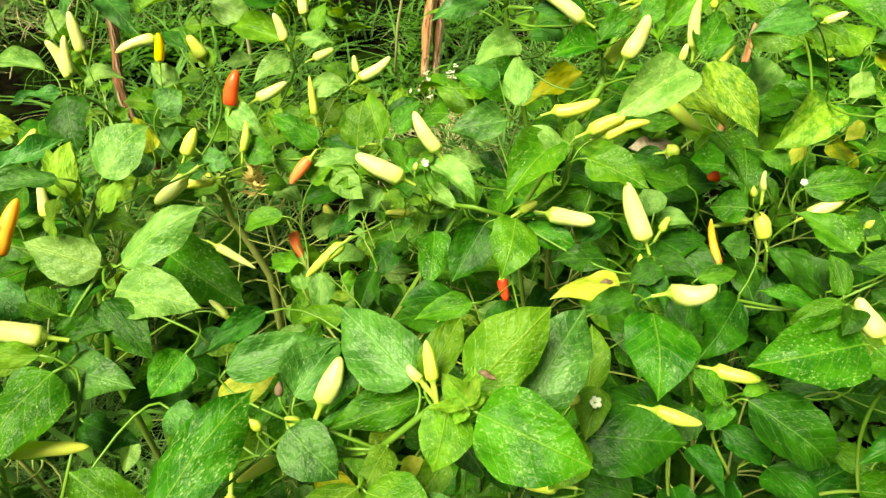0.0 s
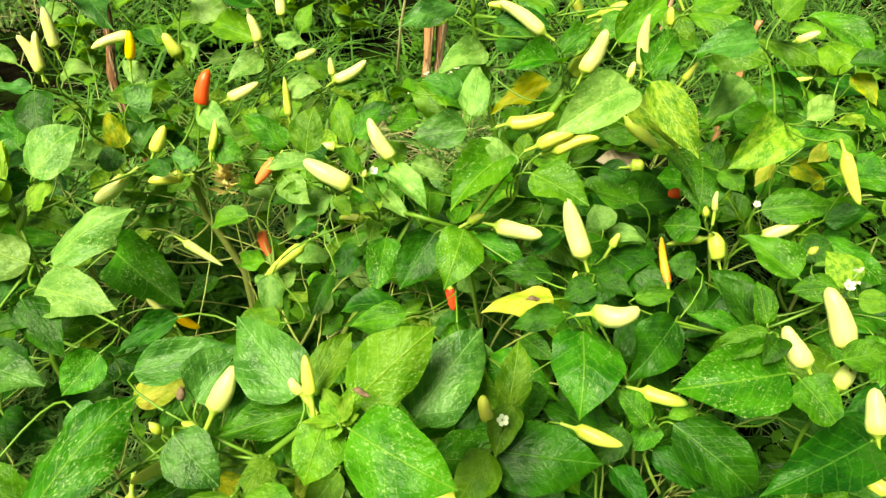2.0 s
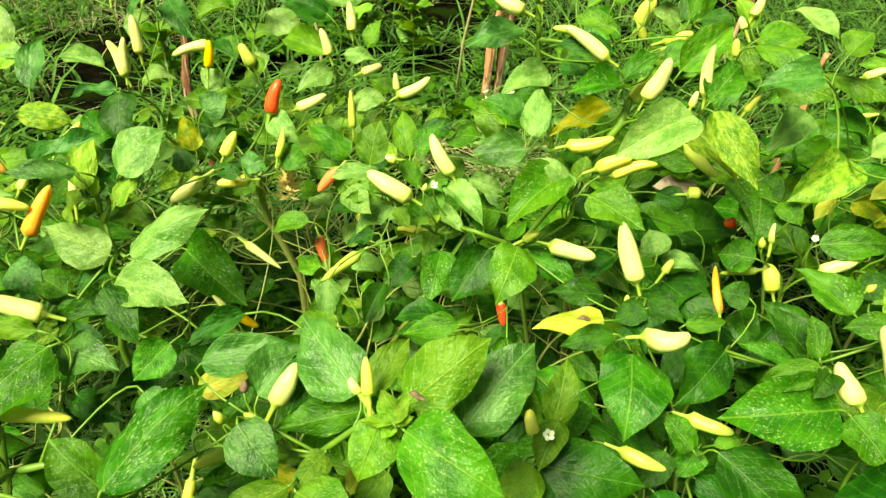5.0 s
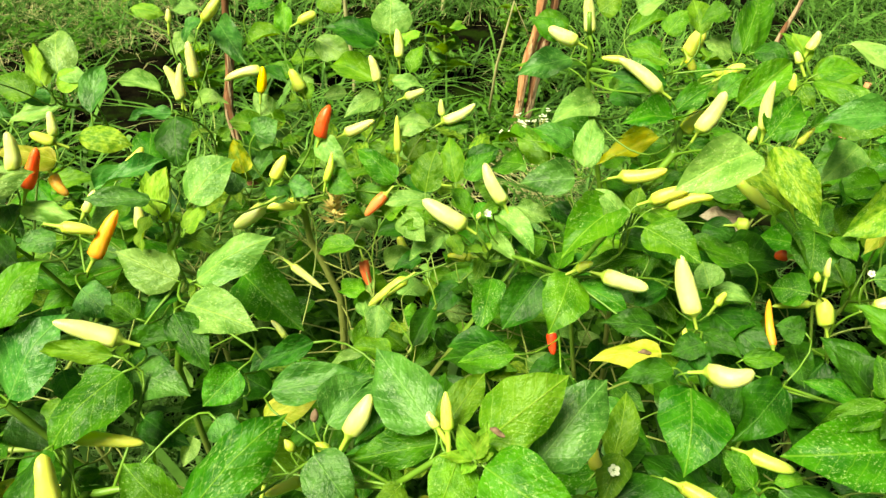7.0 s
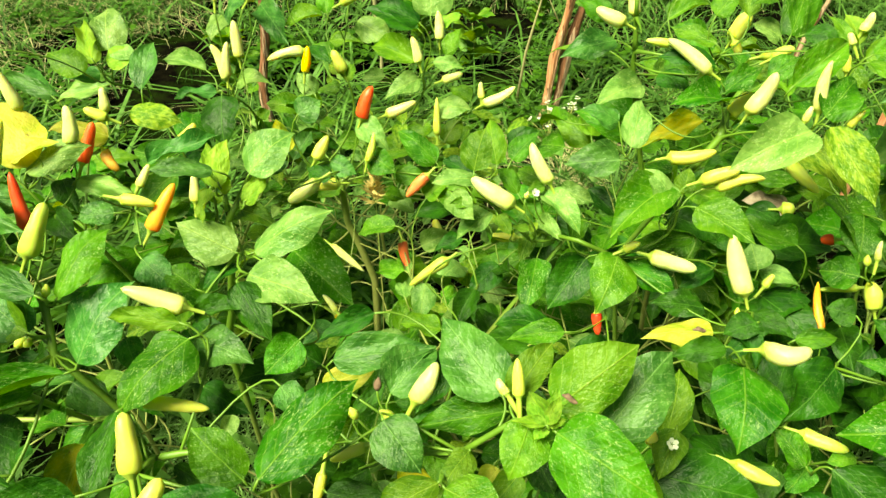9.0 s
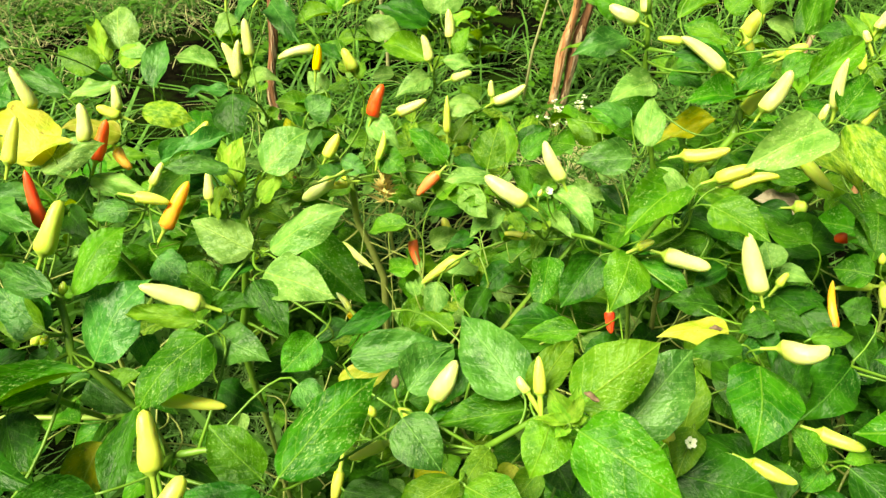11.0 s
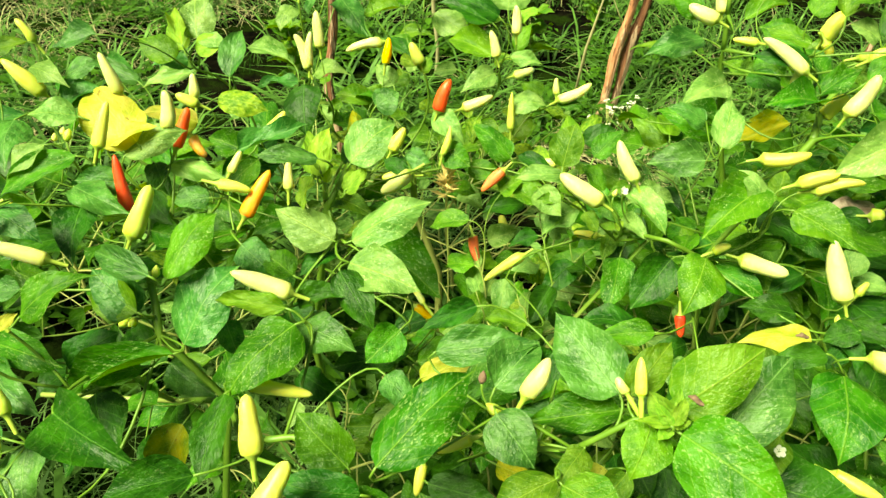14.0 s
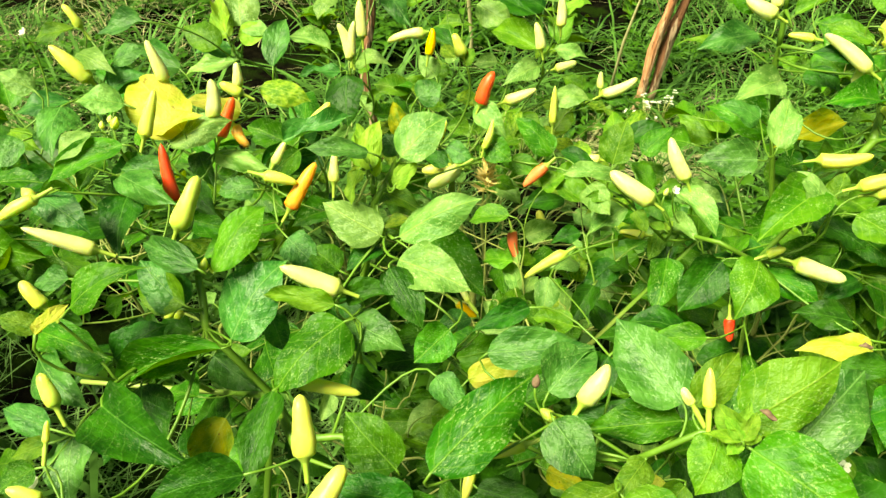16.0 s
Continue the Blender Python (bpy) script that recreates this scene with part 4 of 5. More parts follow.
F.leaf(-0.571, 0.447, 0.602, -175, 24, 0.033, 0.0230, "pale")
F.leaf(-0.524, 0.500, 0.612, 38, 12, 0.033, 0.0205, "cool")
F.leaf(-0.533, 0.385, 0.591, -119, -24, 0.035, 0.0262, "cool")
F.leaf(-0.447, 0.456, 0.564, 42, 11, 0.059, 0.0306, "pale", 5)
F.leaf(-0.454, 0.501, 0.528, -42, -22, 0.044, 0.0239, "dark", -5)
F.leaf(-0.434, 0.457, 0.521, -31, -13, 0.045, 0.0247, "dark", 8)
F.leaf(-0.359, 0.442, 0.543, -162, -8, 0.032, 0.0247, "cool", 0)
F.leaf(-0.429, 0.492, 0.537, -8, -0, 0.064, 0.0222, "pale", 8)
F.leaf(-0.629, 0.536, 0.538, -133, -5, 0.059, 0.0309, "cool", 10)
F.leaf(-0.485, 0.456, 0.598, -146, 10, 0.039, 0.0307, "pale", 5)
F.leaf(-0.542, 0.443, 0.592, -61, -14, 0.066, 0.0343, "cool", -8)
F.leaf(-0.569, 0.408, 0.582, -15, -12, 0.039, 0.0176, "fresh", 7)
F.leaf(-0.453, 0.407, 0.590, -143, -21, 0.069, 0.0272, "green", -5)
F.leaf(-0.439, 0.382, 0.558, -68, -24, 0.056, 0.0358, "dark", -2)
F.leaf(-0.467, 0.325, 0.588, -9, -21, 0.050, 0.0262, "cool", -11)
F.leaf(-0.563, 0.500, 0.615, -19, -4, 0.060, 0.0240, "pale", 3)
F.leaf(-0.445, 0.387, 0.574, -18, 0, 0.072, 0.0280, "cool", 10)
F.leaf(-0.586, 0.669, 0.523, 167, 8, 0.072, 0.0203, "cool", -10)
F.leaf(-0.294, 0.380, 0.551, -19, -27, 0.033, 0.0267, "cool")
F.leaf(-0.369, 0.519, 0.547, 34, 14, 0.071, 0.0250, "cool", -3)
F.leaf(-0.346, 0.794, 0.396, 75, 25, 0.052, 0.0298, "cool", -2)
F.pepper(-0.375, 0.356, 0.559, 69, 52, 0.044, 0.0157, "lime")
F.pepper(-0.322, 0.436, 0.535, 57, 49, 0.046, 0.0137, "orange")
F.pepper(-0.341, 0.434, 0.566, 18, -17, 0.028, 0.0105, "yellow")
F.pepper(-0.294, 0.468, 0.548, 100, 66, 0.026, 0.0099, "pale")
F.pepper(-0.467, 0.495, 0.605, 164, 68, 0.038, 0.0121, "pale")
F.pepper(-0.439, 0.419, 0.594, 71, 60, 0.040, 0.0120, "yellow")
F.pepper(-0.419, 0.487, 0.580, 105, 70, 0.034, 0.0132, "pale")
F.pepper(-0.458, 0.593, 0.555, 109, 72, 0.025, 0.0106, "pale")
F.pepper(-0.440, 0.570, 0.561, -163, 29, 0.023, 0.0114, "lime")
F.pepper(-0.424, 0.499, 0.552, 66, 58, 0.040, 0.0127, "red")
F.pepper(-0.452, 0.566, 0.523, -25, -38, 0.026, 0.0118, "apricot")
F.pepper(-0.369, 0.497, 0.535, 57, 51, 0.023, 0.0085, "pale")
F.pepper(-0.355, 0.550, 0.551, 43, 42, 0.029, 0.0111, "yellow")
F.pepper(-0.407, 0.396, 0.550, 125, 67, 0.049, 0.0120, "red")
F.pepper(-0.542, 0.484, 0.599, -167, 49, 0.043, 0.0150, "yellow")
F.pepper(-0.586, 0.538, 0.623, -174, 59, 0.025, 0.0093, "lime")
F.pepper(-0.449, 0.308, 0.602, -132, -19, 0.028, 0.0104, "lime")
F.bud(-0.474, 0.412, 0.598, 100, 60, 0.007, "pale")
F.bud(-0.469, 0.417, 0.602, 80, 60, 0.007, "pale")
F.bud(-0.465, 0.415, 0.598, 60, 60, 0.011, "lime")
F.bud(-0.477, 0.347, 0.569, 60, 60, 0.010, "lime")
F.bud(-0.493, 0.342, 0.568, 160, 20, 0.016, "lime")
F.flower(-0.601, 0.486, 0.635, 0.0048)

G = Plant(-0.25, 0.9, "sparse chilli plant with small leaves and red peppers")
G.leaf(-0.301, 0.861, 0.520, -180, 15, 0.040, 0.0289, "bright")
G.leaf(-0.280, 0.839, 0.502, 60, 38, 0.024, 0.0210, "fresh")
G.leaf(-0.136, 1.003, 0.409, 167, 20, 0.041, 0.0290, "bright")
G.leaf(-0.102, 0.897, 0.452, 2, -3, 0.037, 0.0191, "green")
G.leaf(-0.055, 0.826, 0.438, 26, 21, 0.045, 0.0328, "dark")
G.leaf(-0.167, 0.956, 0.358, 56, 37, 0.048, 0.0319, "bright")
G.leaf(-0.104, 0.797, 0.396, -162, -10, 0.041, 0.0298, "bright")
G.leaf(-0.168, 0.877, 0.522, -3, -7, 0.043, 0.0220, "pale")
G.leaf(-0.318, 0.896, 0.566, 110, 49, 0.044, 0.0270, "bright")
G.leaf(-0.217, 0.994, 0.519, 179, 14, 0.085, 0.0458, "dark")
G.leaf(-0.188, 0.949, 0.556, 99, 49, 0.053, 0.0546, "pale")
G.leaf(-0.173, 0.945, 0.545, 30, 23, 0.033, 0.0234, "young")
G.leaf(-0.166, 0.879, 0.449, 11, 3, 0.052, 0.0346, "pale")
G.leaf(-0.306, 1.026, 0.579, -23, -34, 0.038, 0.0396, "fresh")
G.leaf(-0.341, 0.846, 0.613, 27, 13, 0.032, 0.0290, "green")
G.leaf(-0.288, 0.932, 0.546, -12, -24, 0.063, 0.0395, "pale")
G.leaf(-0.209, 0.857, 0.428, -25, -29, 0.047, 0.0481, "bright")
G.leaf(-0.204, 0.893, 0.381, -156, -12, 0.062, 0.0385, "bright")
G.leaf(-0.248, 0.790, 0.472, -24, -30, 0.059, 0.0329, "pale")
G.leaf(-0.225, 0.849, 0.315, -17, -20, 0.043, 0.0318, "pale")
G.leaf(-0.226, 0.763, 0.438, -17, -22, 0.042, 0.0355, "green")
G.leaf(-0.171, 0.815, 0.260, 27, 19, 0.049, 0.0340, "pale")
G.leaf(-0.063, 0.777, 0.437, 111, 35, 0.064, 0.0318, "fresh", -9)
G.leaf(-0.143, 0.783, 0.426, 157, 22, 0.067, 0.0354, "green", 1)
G.leaf(-0.123, 0.808, 0.341, -157, -11, 0.060, 0.0361, "dark", -4)
G.leaf(-0.092, 0.764, 0.425, 156, 6, 0.047, 0.0260, "dark", 4)
G.leaf(-0.329, 0.908, 0.558, -167, -15, 0.055, 0.0308, "bright", 12)
G.leaf(-0.381, 1.057, 0.459, 2, 2, 0.062, 0.0255, "bright", 1)
G.leaf(-0.187, 0.876, 0.573, 172, 13, 0.062, 0.0335, "dark", 3)
G.leaf(-0.191, 0.876, 0.519, 154, -0, 0.078, 0.0383, "bright", -11)
G.leaf(-0.265, 0.978, 0.447, -163, -8, 0.035, 0.0240, "pale", -7)
G.leaf(-0.187, 0.875, 0.496, -134, -16, 0.057, 0.0317, "pale", -10)
G.leaf(-0.318, 0.819, 0.549, -31, -12, 0.045, 0.0199, "dark", -8)
G.leaf(-0.195, 1.103, 0.435, 65, 40, 0.055, 0.0280, "bright", -7)
G.leaf(-0.272, 1.052, 0.135, -161, -10, 0.063, 0.0526, "pale", 9)
G.leaf(-0.223, 0.881, 0.281, 163, 2, 0.044, 0.0263, "green", 5)
G.leaf(-0.261, 1.044, 0.019, -97, -26, 0.061, 0.0393, "pale", -10)
G.leaf(-0.257, 0.695, 0.437, 155, 5, 0.038, 0.0208, "dark", 0)
G.leaf(-0.266, 1.316, 0.188, -169, -17, 0.066, 0.0402, "bright", 4)
G.leaf(-0.268, 0.735, 0.426, -153, -6, 0.030, 0.0214, "dark", 8)
G.leaf(-0.276, 0.871, 0.391, -161, 0, 0.034, 0.0309, "bright", -4)
G.pepper(-0.331, 0.834, 0.538, -159, -14, 0.049, 0.0139, "pale")
G.pepper(-0.282, 0.842, 0.511, 162, 60, 0.030, 0.0162, "lime")
G.pepper(-0.241, 0.784, 0.477, 54, 62, 0.043, 0.0171, "red")
G.pepper(-0.213, 0.805, 0.475, 19, 24, 0.041, 0.0145, "pale")
G.pepper(-0.225, 0.748, 0.436, 71, 65, 0.037, 0.0099, "lime")
G.pepper(-0.184, 0.862, 0.525, 147, 66, 0.034, 0.0131, "pale")
G.pepper(-0.171, 0.929, 0.532, 117, 74, 0.037, 0.0138, "pale")
G.pepper(-0.181, 1.009, 0.435, 14, 21, 0.032, 0.0138, "pale")
G.pepper(-0.105, 0.901, 0.465, 110, 71, 0.022, 0.0093, "pale")
G.pepper(-0.100, 0.894, 0.460, 16, 32, 0.049, 0.0154, "pale")
G.pepper(-0.086, 0.797, 0.418, -176, 2, 0.019, 0.0125, "pale")
G.pepper(-0.154, 0.872, 0.236, 136, 57, 0.031, 0.0158, "yellow")
G.pepper(-0.297, 0.898, 0.581, 22, 25, 0.025, 0.0134, "lime")
G.pepper(-0.157, 0.855, 0.426, 105, 69, 0.051, 0.0108, "lime")
G.limb([(-0.250, 0.825, -0.001), (-0.247, 0.820, 0.079), (-0.246, 0.820, 0.117), (-0.247, 0.820, 0.177), (-0.264, 0.815, 0.238), (-0.281, 0.810, 0.290), (-0.280, 0.800, 0.339), (-0.279, 0.795, 0.369)], 0.013, 0.009)

H = Plant(0.16, 0.78, "leafy chilli plant with upright pale peppers beside the wooden stakes")
H.leaf(0.095, 0.781, 0.497, 167, 11, 0.075, 0.0306, "green")
H.leaf(0.121, 0.821, 0.580, -27, -22, 0.038, 0.0351, "green")
H.leaf(0.167, 0.886, 0.581, 167, 9, 0.043, 0.0337, "green")
H.leaf(0.202, 0.806, 0.581, -9, 1, 0.042, 0.0285, "fresh")
H.leaf(0.047, 0.941, 0.538, -170, -10, 0.069, 0.0271, "fresh")
H.leaf(0.289, 0.774, 0.423, -176, 9, 0.056, 0.0300, "dead", 10)
H.leaf(0.163, 0.873, 0.596, -142, -37, 0.044, 0.0450, "green")
H.leaf(0.088, 0.909, 0.622, 27, 30, 0.031, 0.0322, "fresh")
H.leaf(0.134, 0.919, 0.622, 20, 26, 0.038, 0.0355, "pale")
H.leaf(0.265, 0.738, 0.630, -39, -27, 0.049, 0.0277, "bright")
H.leaf(0.217, 0.809, 0.665, -162, -27, 0.032, 0.0279, "green")
H.leaf(0.156, 0.787, 0.643, 42, 41, 0.032, 0.0260, "bright")
H.leaf(0.073, 0.730, 0.537, 179, 13, 0.044, 0.0298, "cool", 6)
H.leaf(0.085, 0.663, 0.544, 84, 24, 0.063, 0.0305, "pale", -2)
H.leaf(0.174, 0.718, 0.579, -147, 6, 0.070, 0.0309, "green", 8)
H.leaf(0.175, 0.817, 0.507, -157, -22, 0.082, 0.0313, "olive", 3)
H.leaf(0.080, 0.712, 0.500, -174, -10, 0.061, 0.0404, "cool", -11)
H.leaf(0.059, 0.834, 0.589, -151, -12, 0.072, 0.0342, "cool", -8)
H.leaf(0.053, 0.997, 0.571, -180, 4, 0.049, 0.0355, "green", 2)
H.leaf(0.049, 0.778, 0.635, 161, 16, 0.045, 0.0245, "green", -12)
H.leaf(0.134, 0.983, 0.498, 173, 4, 0.032, 0.0222, "green", 10)
H.leaf(0.162, 0.782, 0.615, 153, 4, 0.050, 0.0247, "bright", 2)
H.leaf(0.230, 0.802, 0.620, 166, 17, 0.033, 0.0306, "pale", 1)
H.leaf(0.197, 0.825, 0.632, 108, 36, 0.045, 0.0264, "bright", -2)
H.leaf(0.238, 0.799, 0.625, 76, 16, 0.107, 0.0377, "green", 5)
H.leaf(0.095, 0.808, 0.549, -132, -7, 0.078, 0.0400, "pale", -0)
H.leaf(0.114, 0.830, 0.554, 78, 48, 0.021, 0.0154, "bright", 6)
H.leaf(0.128, 0.906, 0.522, 162, 24, 0.031, 0.0197, "bright", -4)
H.leaf(0.110, 0.776, 0.579, -32, -17, 0.043, 0.0296, "dark", -8)
H.leaf(0.159, 0.737, 0.608, 176, 2, 0.060, 0.0246, "dark", -6)
H.leaf(0.151, 1.186, 0.496, 30, 13, 0.078, 0.0334, "bright", -10)
H.leaf(0.169, 0.723, 0.583, 38, 23, 0.057, 0.0247, "green", -6)
H.leaf(0.212, 0.728, 0.604, 36, 22, 0.043, 0.0265, "green", -10)
H.pepper(0.152, 0.723, 0.607, 165, 27, 0.054, 0.0148, "pale")
H.pepper(0.152, 0.741, 0.600, -145, -67, 0.016, 0.0140, "pale")
H.pepper(0.124, 0.862, 0.580, 175, 1, 0.028, 0.0107, "lime")
H.pepper(0.197, 0.881, 0.587, 23, 66, 0.034, 0.0211, "yellow")
H.pepper(0.197, 0.868, 0.587, -28, -51, 0.017, 0.0119, "yellow")
H.pepper(0.218, 0.807, 0.596, -5, 23, 0.029, 0.0110, "lime")
H.pepper(0.193, 0.690, 0.583, 28, 65, 0.044, 0.0175, "pale")
H.pepper(0.190, 0.750, 0.551, 14, 54, 0.030, 0.0168, "yellow")
H.pepper(0.241, 0.676, 0.540, -27, -30, 0.042, 0.0140, "lime")
H.pepper(0.270, 0.736, 0.447, -8, 14, 0.014, 0.0159, "lime")
H.pepper(0.062, 0.766, 0.634, 174, 22, 0.033, 0.0162, "pale")
H.pepper(0.079, 0.886, 0.603, 132, 72, 0.046, 0.0150, "pale")
H.pepper(0.278, 0.730, 0.645, 146, 54, 0.012, 0.0077, "pale")
H.pepper(0.226, 0.793, 0.600, 2, 34, 0.023, 0.0135, "lime")
H.limb([(0.085, 0.810, 0.547), (0.080, 0.810, 0.601), (0.073, 0.810, 0.652)], 0.007, 0.005)

I = Plant(0.4, 0.68, "chilli plant with glossy leaves and small white flowers")
I.leaf(0.366, 0.753, 0.436, 76, 44, 0.038, 0.0296, "green")
I.leaf(0.397, 0.769, 0.612, 32, 40, 0.031, 0.0325, "bright")
I.leaf(0.430, 0.586, 0.544, 45, 41, 0.025, 0.0263, "green")
I.leaf(0.426, 0.598, 0.484, 3, 19, 0.040, 0.0240, "dark")
I.leaf(0.406, 0.540, 0.502, -162, -27, 0.032, 0.0273, "dark")
I.leaf(0.298, 0.744, 0.628, -4, 10, 0.049, 0.0378, "bright")
I.leaf(0.356, 0.722, 0.610, 168, -2, 0.048, 0.0402, "bright")
I.leaf(0.322, 0.722, 0.591, -16, -2, 0.054, 0.0375, "bright")
I.leaf(0.286, 0.739, 0.642, 126, 39, 0.034, 0.0185, "young")
I.leaf(0.319, 0.743, 0.627, -30, -18, 0.029, 0.0234, "fresh")
I.leaf(0.252, 0.683, 0.428, 17, -4, 0.078, 0.0552, "dark", -7)
I.leaf(0.312, 0.593, 0.472, 155, -17, 0.036, 0.0340, "green", -10)
I.leaf(0.370, 0.503, 0.492, 141, 14, 0.059, 0.0328, "green", 2)
I.leaf(0.391, 0.461, 0.521, 127, 24, 0.035, 0.0271, "mottled", -9)
I.leaf(0.382, 0.438, 0.529, -15, -0, 0.025, 0.0190, "fresh", -10)
I.leaf(0.378, 0.626, 0.473, 1, 6, 0.073, 0.0366, "green", 6)
I.leaf(0.328, 0.631, 0.513, -43, -22, 0.031, 0.0226, "green", 6)
I.leaf(0.387, 0.659, 0.552, -145, -23, 0.075, 0.0448, "mottled", -11)
I.leaf(0.419, 0.716, 0.499, 7, 10, 0.045, 0.0250, "green", 10)
I.leaf(0.399, 0.597, 0.570, -13, -17, 0.031, 0.0254, "bright", -7)
I.leaf(0.309, 0.585, 0.663, -171, -10, 0.051, 0.0274, "cool", -3)
I.leaf(0.395, 0.807, 0.573, -25, -12, 0.072, 0.0377, "bright", -11)
I.leaf(0.401, 0.650, 0.562, 42, 11, 0.044, 0.0255, "pale", 7)
I.leaf(0.320, 0.656, 0.502, -98, -35, 0.053, 0.0469, "green", 8)
I.leaf(0.282, 0.684, 0.654, 15, 3, 0.044, 0.0227, "bright", -4)
I.leaf(0.346, 0.817, 0.636, -28, -20, 0.055, 0.0309, "pale", -9)
I.leaf(0.393, 0.807, 0.526, -131, -18, 0.079, 0.0379, "pale", -7)
I.leaf(0.210, 0.637, 0.637, 38, 30, 0.062, 0.0312, "bright", 10)
I.leaf(0.246, 0.781, 0.633, -13, -2, 0.035, 0.0246, "dark", 3)
I.leaf(0.334, 0.891, 0.589, 128, 20, 0.049, 0.0231, "bright", -1)
I.leaf(0.273, 0.663, 0.654, -31, -7, 0.056, 0.0257, "bright", 2)
I.leaf(0.418, 0.816, 0.525, -21, -27, 0.060, 0.0304, "green", -7)
I.leaf(0.458, 0.700, 0.506, -147, -24, 0.031, 0.0179, "yellow", -9)
I.leaf(0.433, 0.712, 0.473, -17, -28, 0.046, 0.0325, "olive", -12)
I.leaf(0.436, 0.759, 0.449, -130, -20, 0.046, 0.0184, "yellow", -4)
I.leaf(0.510, 0.822, 0.544, -9, -9, 0.048, 0.0301, "dark", -9)
I.leaf(0.523, 0.831, 0.526, -53, -30, 0.045, 0.0266, "olive", 7)
I.leaf(0.446, 0.634, 0.567, -165, 12, 0.033, 0.0178, "mottled", 3)
I.pepper(0.312, 0.677, 0.454, 172, -19, 0.013, 0.0120, "red")
I.pepper(0.440, 0.815, 0.570, -8, 31, 0.025, 0.0099, "pale")
I.pepper(0.302, 0.728, 0.560, 20, 58, 0.022, 0.0081, "yellow")
I.pepper(0.266, 0.687, 0.634, 114, 72, 0.016, 0.0083, "lime")
I.pepper(0.412, 0.585, 0.565, -53, -51, 0.047, 0.0122, "yellow")
I.pepper(0.382, 0.609, 0.452, 0, 34, 0.036, 0.0144, "pale")
I.pepper(0.320, 0.593, 0.493, 86, 64, 0.019, 0.0064, "pale")
I.pepper(0.338, 0.594, 0.434, 120, 53, 0.028, 0.0168, "lime")
I.pepper(0.323, 0.609, 0.446, 176, -18, 0.035, 0.0080, "lime")
I.pepper(0.286, 0.743, 0.654, 36, 72, 0.019, 0.0099, "pale")
I.flower(0.360, 0.600, 0.497, 0.0040)
I.bud(0.377, 0.515, 0.508, 20, 40, 0.010)
I.bud(0.314, 0.594, 0.484, 100, 60, 0.011)

J = Plant(-0.42, 0.74, "slender chilli plant with twin pale peppers beside a dark stake")
J.leaf(-0.507, 0.661, 0.575, 134, 46, 0.044, 0.0233, "young")
J.leaf(-0.502, 0.658, 0.564, -152, -4, 0.040, 0.0262, "cool")
J.leaf(-0.487, 0.654, 0.583, 27, 5, 0.037, 0.0258, "young")
J.leaf(-0.380, 0.696, 0.534, -69, -45, 0.062, 0.0449, "dark")
J.leaf(-0.329, 0.741, 0.439, 131, 42, 0.047, 0.0273, "olive")
J.leaf(-0.332, 0.726, 0.419, 149, 35, 0.032, 0.0293, "cool")
J.leaf(-0.467, 0.793, 0.621, 10, -12, 0.041, 0.0222, "young")
J.leaf(-0.479, 0.795, 0.626, 41, 21, 0.028, 0.0213, "fresh")
J.leaf(-0.404, 0.839, 0.610, -158, -3, 0.037, 0.0292, "pale")
J.leaf(-0.433, 0.877, 0.585, -99, -45, 0.041, 0.0291, "cool")
J.leaf(-0.312, 0.748, 0.491, 39, 22, 0.034, 0.0355, "cool")
J.leaf(-0.295, 0.769, 0.512, 154, 35, 0.034, 0.0253, "pale")
J.leaf(-0.272, 0.743, 0.433, -9, -17, 0.038, 0.0276, "cool")
J.leaf(-0.508, 0.682, 0.541, -153, -14, 0.068, 0.0293, "pale", -2)
J.leaf(-0.492, 0.621, 0.582, 168, 17, 0.049, 0.0318, "bright", -7)
J.leaf(-0.491, 0.668, 0.589, 115, 29, 0.059, 0.0397, "pale", 6)
J.leaf(-0.493, 0.640, 0.591, 128, 15, 0.063, 0.0176, "young", 12)
J.leaf(-0.485, 0.664, 0.590, -3, -11, 0.035, 0.0200, "pale", 1)
J.leaf(-0.525, 0.554, 0.631, -157, -19, 0.052, 0.0254, "cool", 6)
J.leaf(-0.700, 0.761, 0.498, -13, -18, 0.063, 0.0275, "cool", 9)
J.leaf(-0.434, 0.628, 0.566, 93, 37, 0.058, 0.0306, "cool", 7)
J.leaf(-0.418, 0.737, 0.543, -178, 10, 0.054, 0.0259, "pale", 10)
J.leaf(-0.400, 0.722, 0.523, -153, -3, 0.051, 0.0189, "cool", 7)
J.leaf(-0.423, 0.918, 0.563, -49, -10, 0.114, 0.0363, "cool", 6)
J.leaf(-0.415, 0.801, 0.500, -8, 6, 0.055, 0.0294, "pale", -7)
J.leaf(-0.402, 0.971, 0.376, -175, 9, 0.059, 0.0379, "fresh", 1)
J.leaf(-0.632, 1.190, 0.435, -98, -36, 0.056, 0.0435, "pale", 2)
J.pepper(-0.389, 0.729, 0.539, 160, 65, 0.042, 0.0133, "pale")
J.pepper(-0.387, 0.730, 0.542, 88, 72, 0.040, 0.0107, "pale")
J.pepper(-0.392, 0.775, 0.547, 119, 74, 0.044, 0.0138, "pale")
J.pepper(-0.304, 0.767, 0.540, 78, 71, 0.031, 0.0109, "amber")
J.pepper(-0.287, 0.732, 0.441, 48, 54, 0.033, 0.0156, "yellow")
J.pepper(-0.266, 0.704, 0.327, -8, -34, 0.055, 0.0112, "pale")
J.pepper(-0.259, 0.727, 0.411, -162, -3, 0.039, 0.0166, "yellow")
J.pepper(-0.391, 0.821, 0.603, 37, 49, 0.034, 0.0139, "lime")
J.pepper(-0.417, 0.785, 0.611, 84, 74, 0.015, 0.0067, "pale")
J.flower(-0.467, 0.681, 0.557, 0.0048)

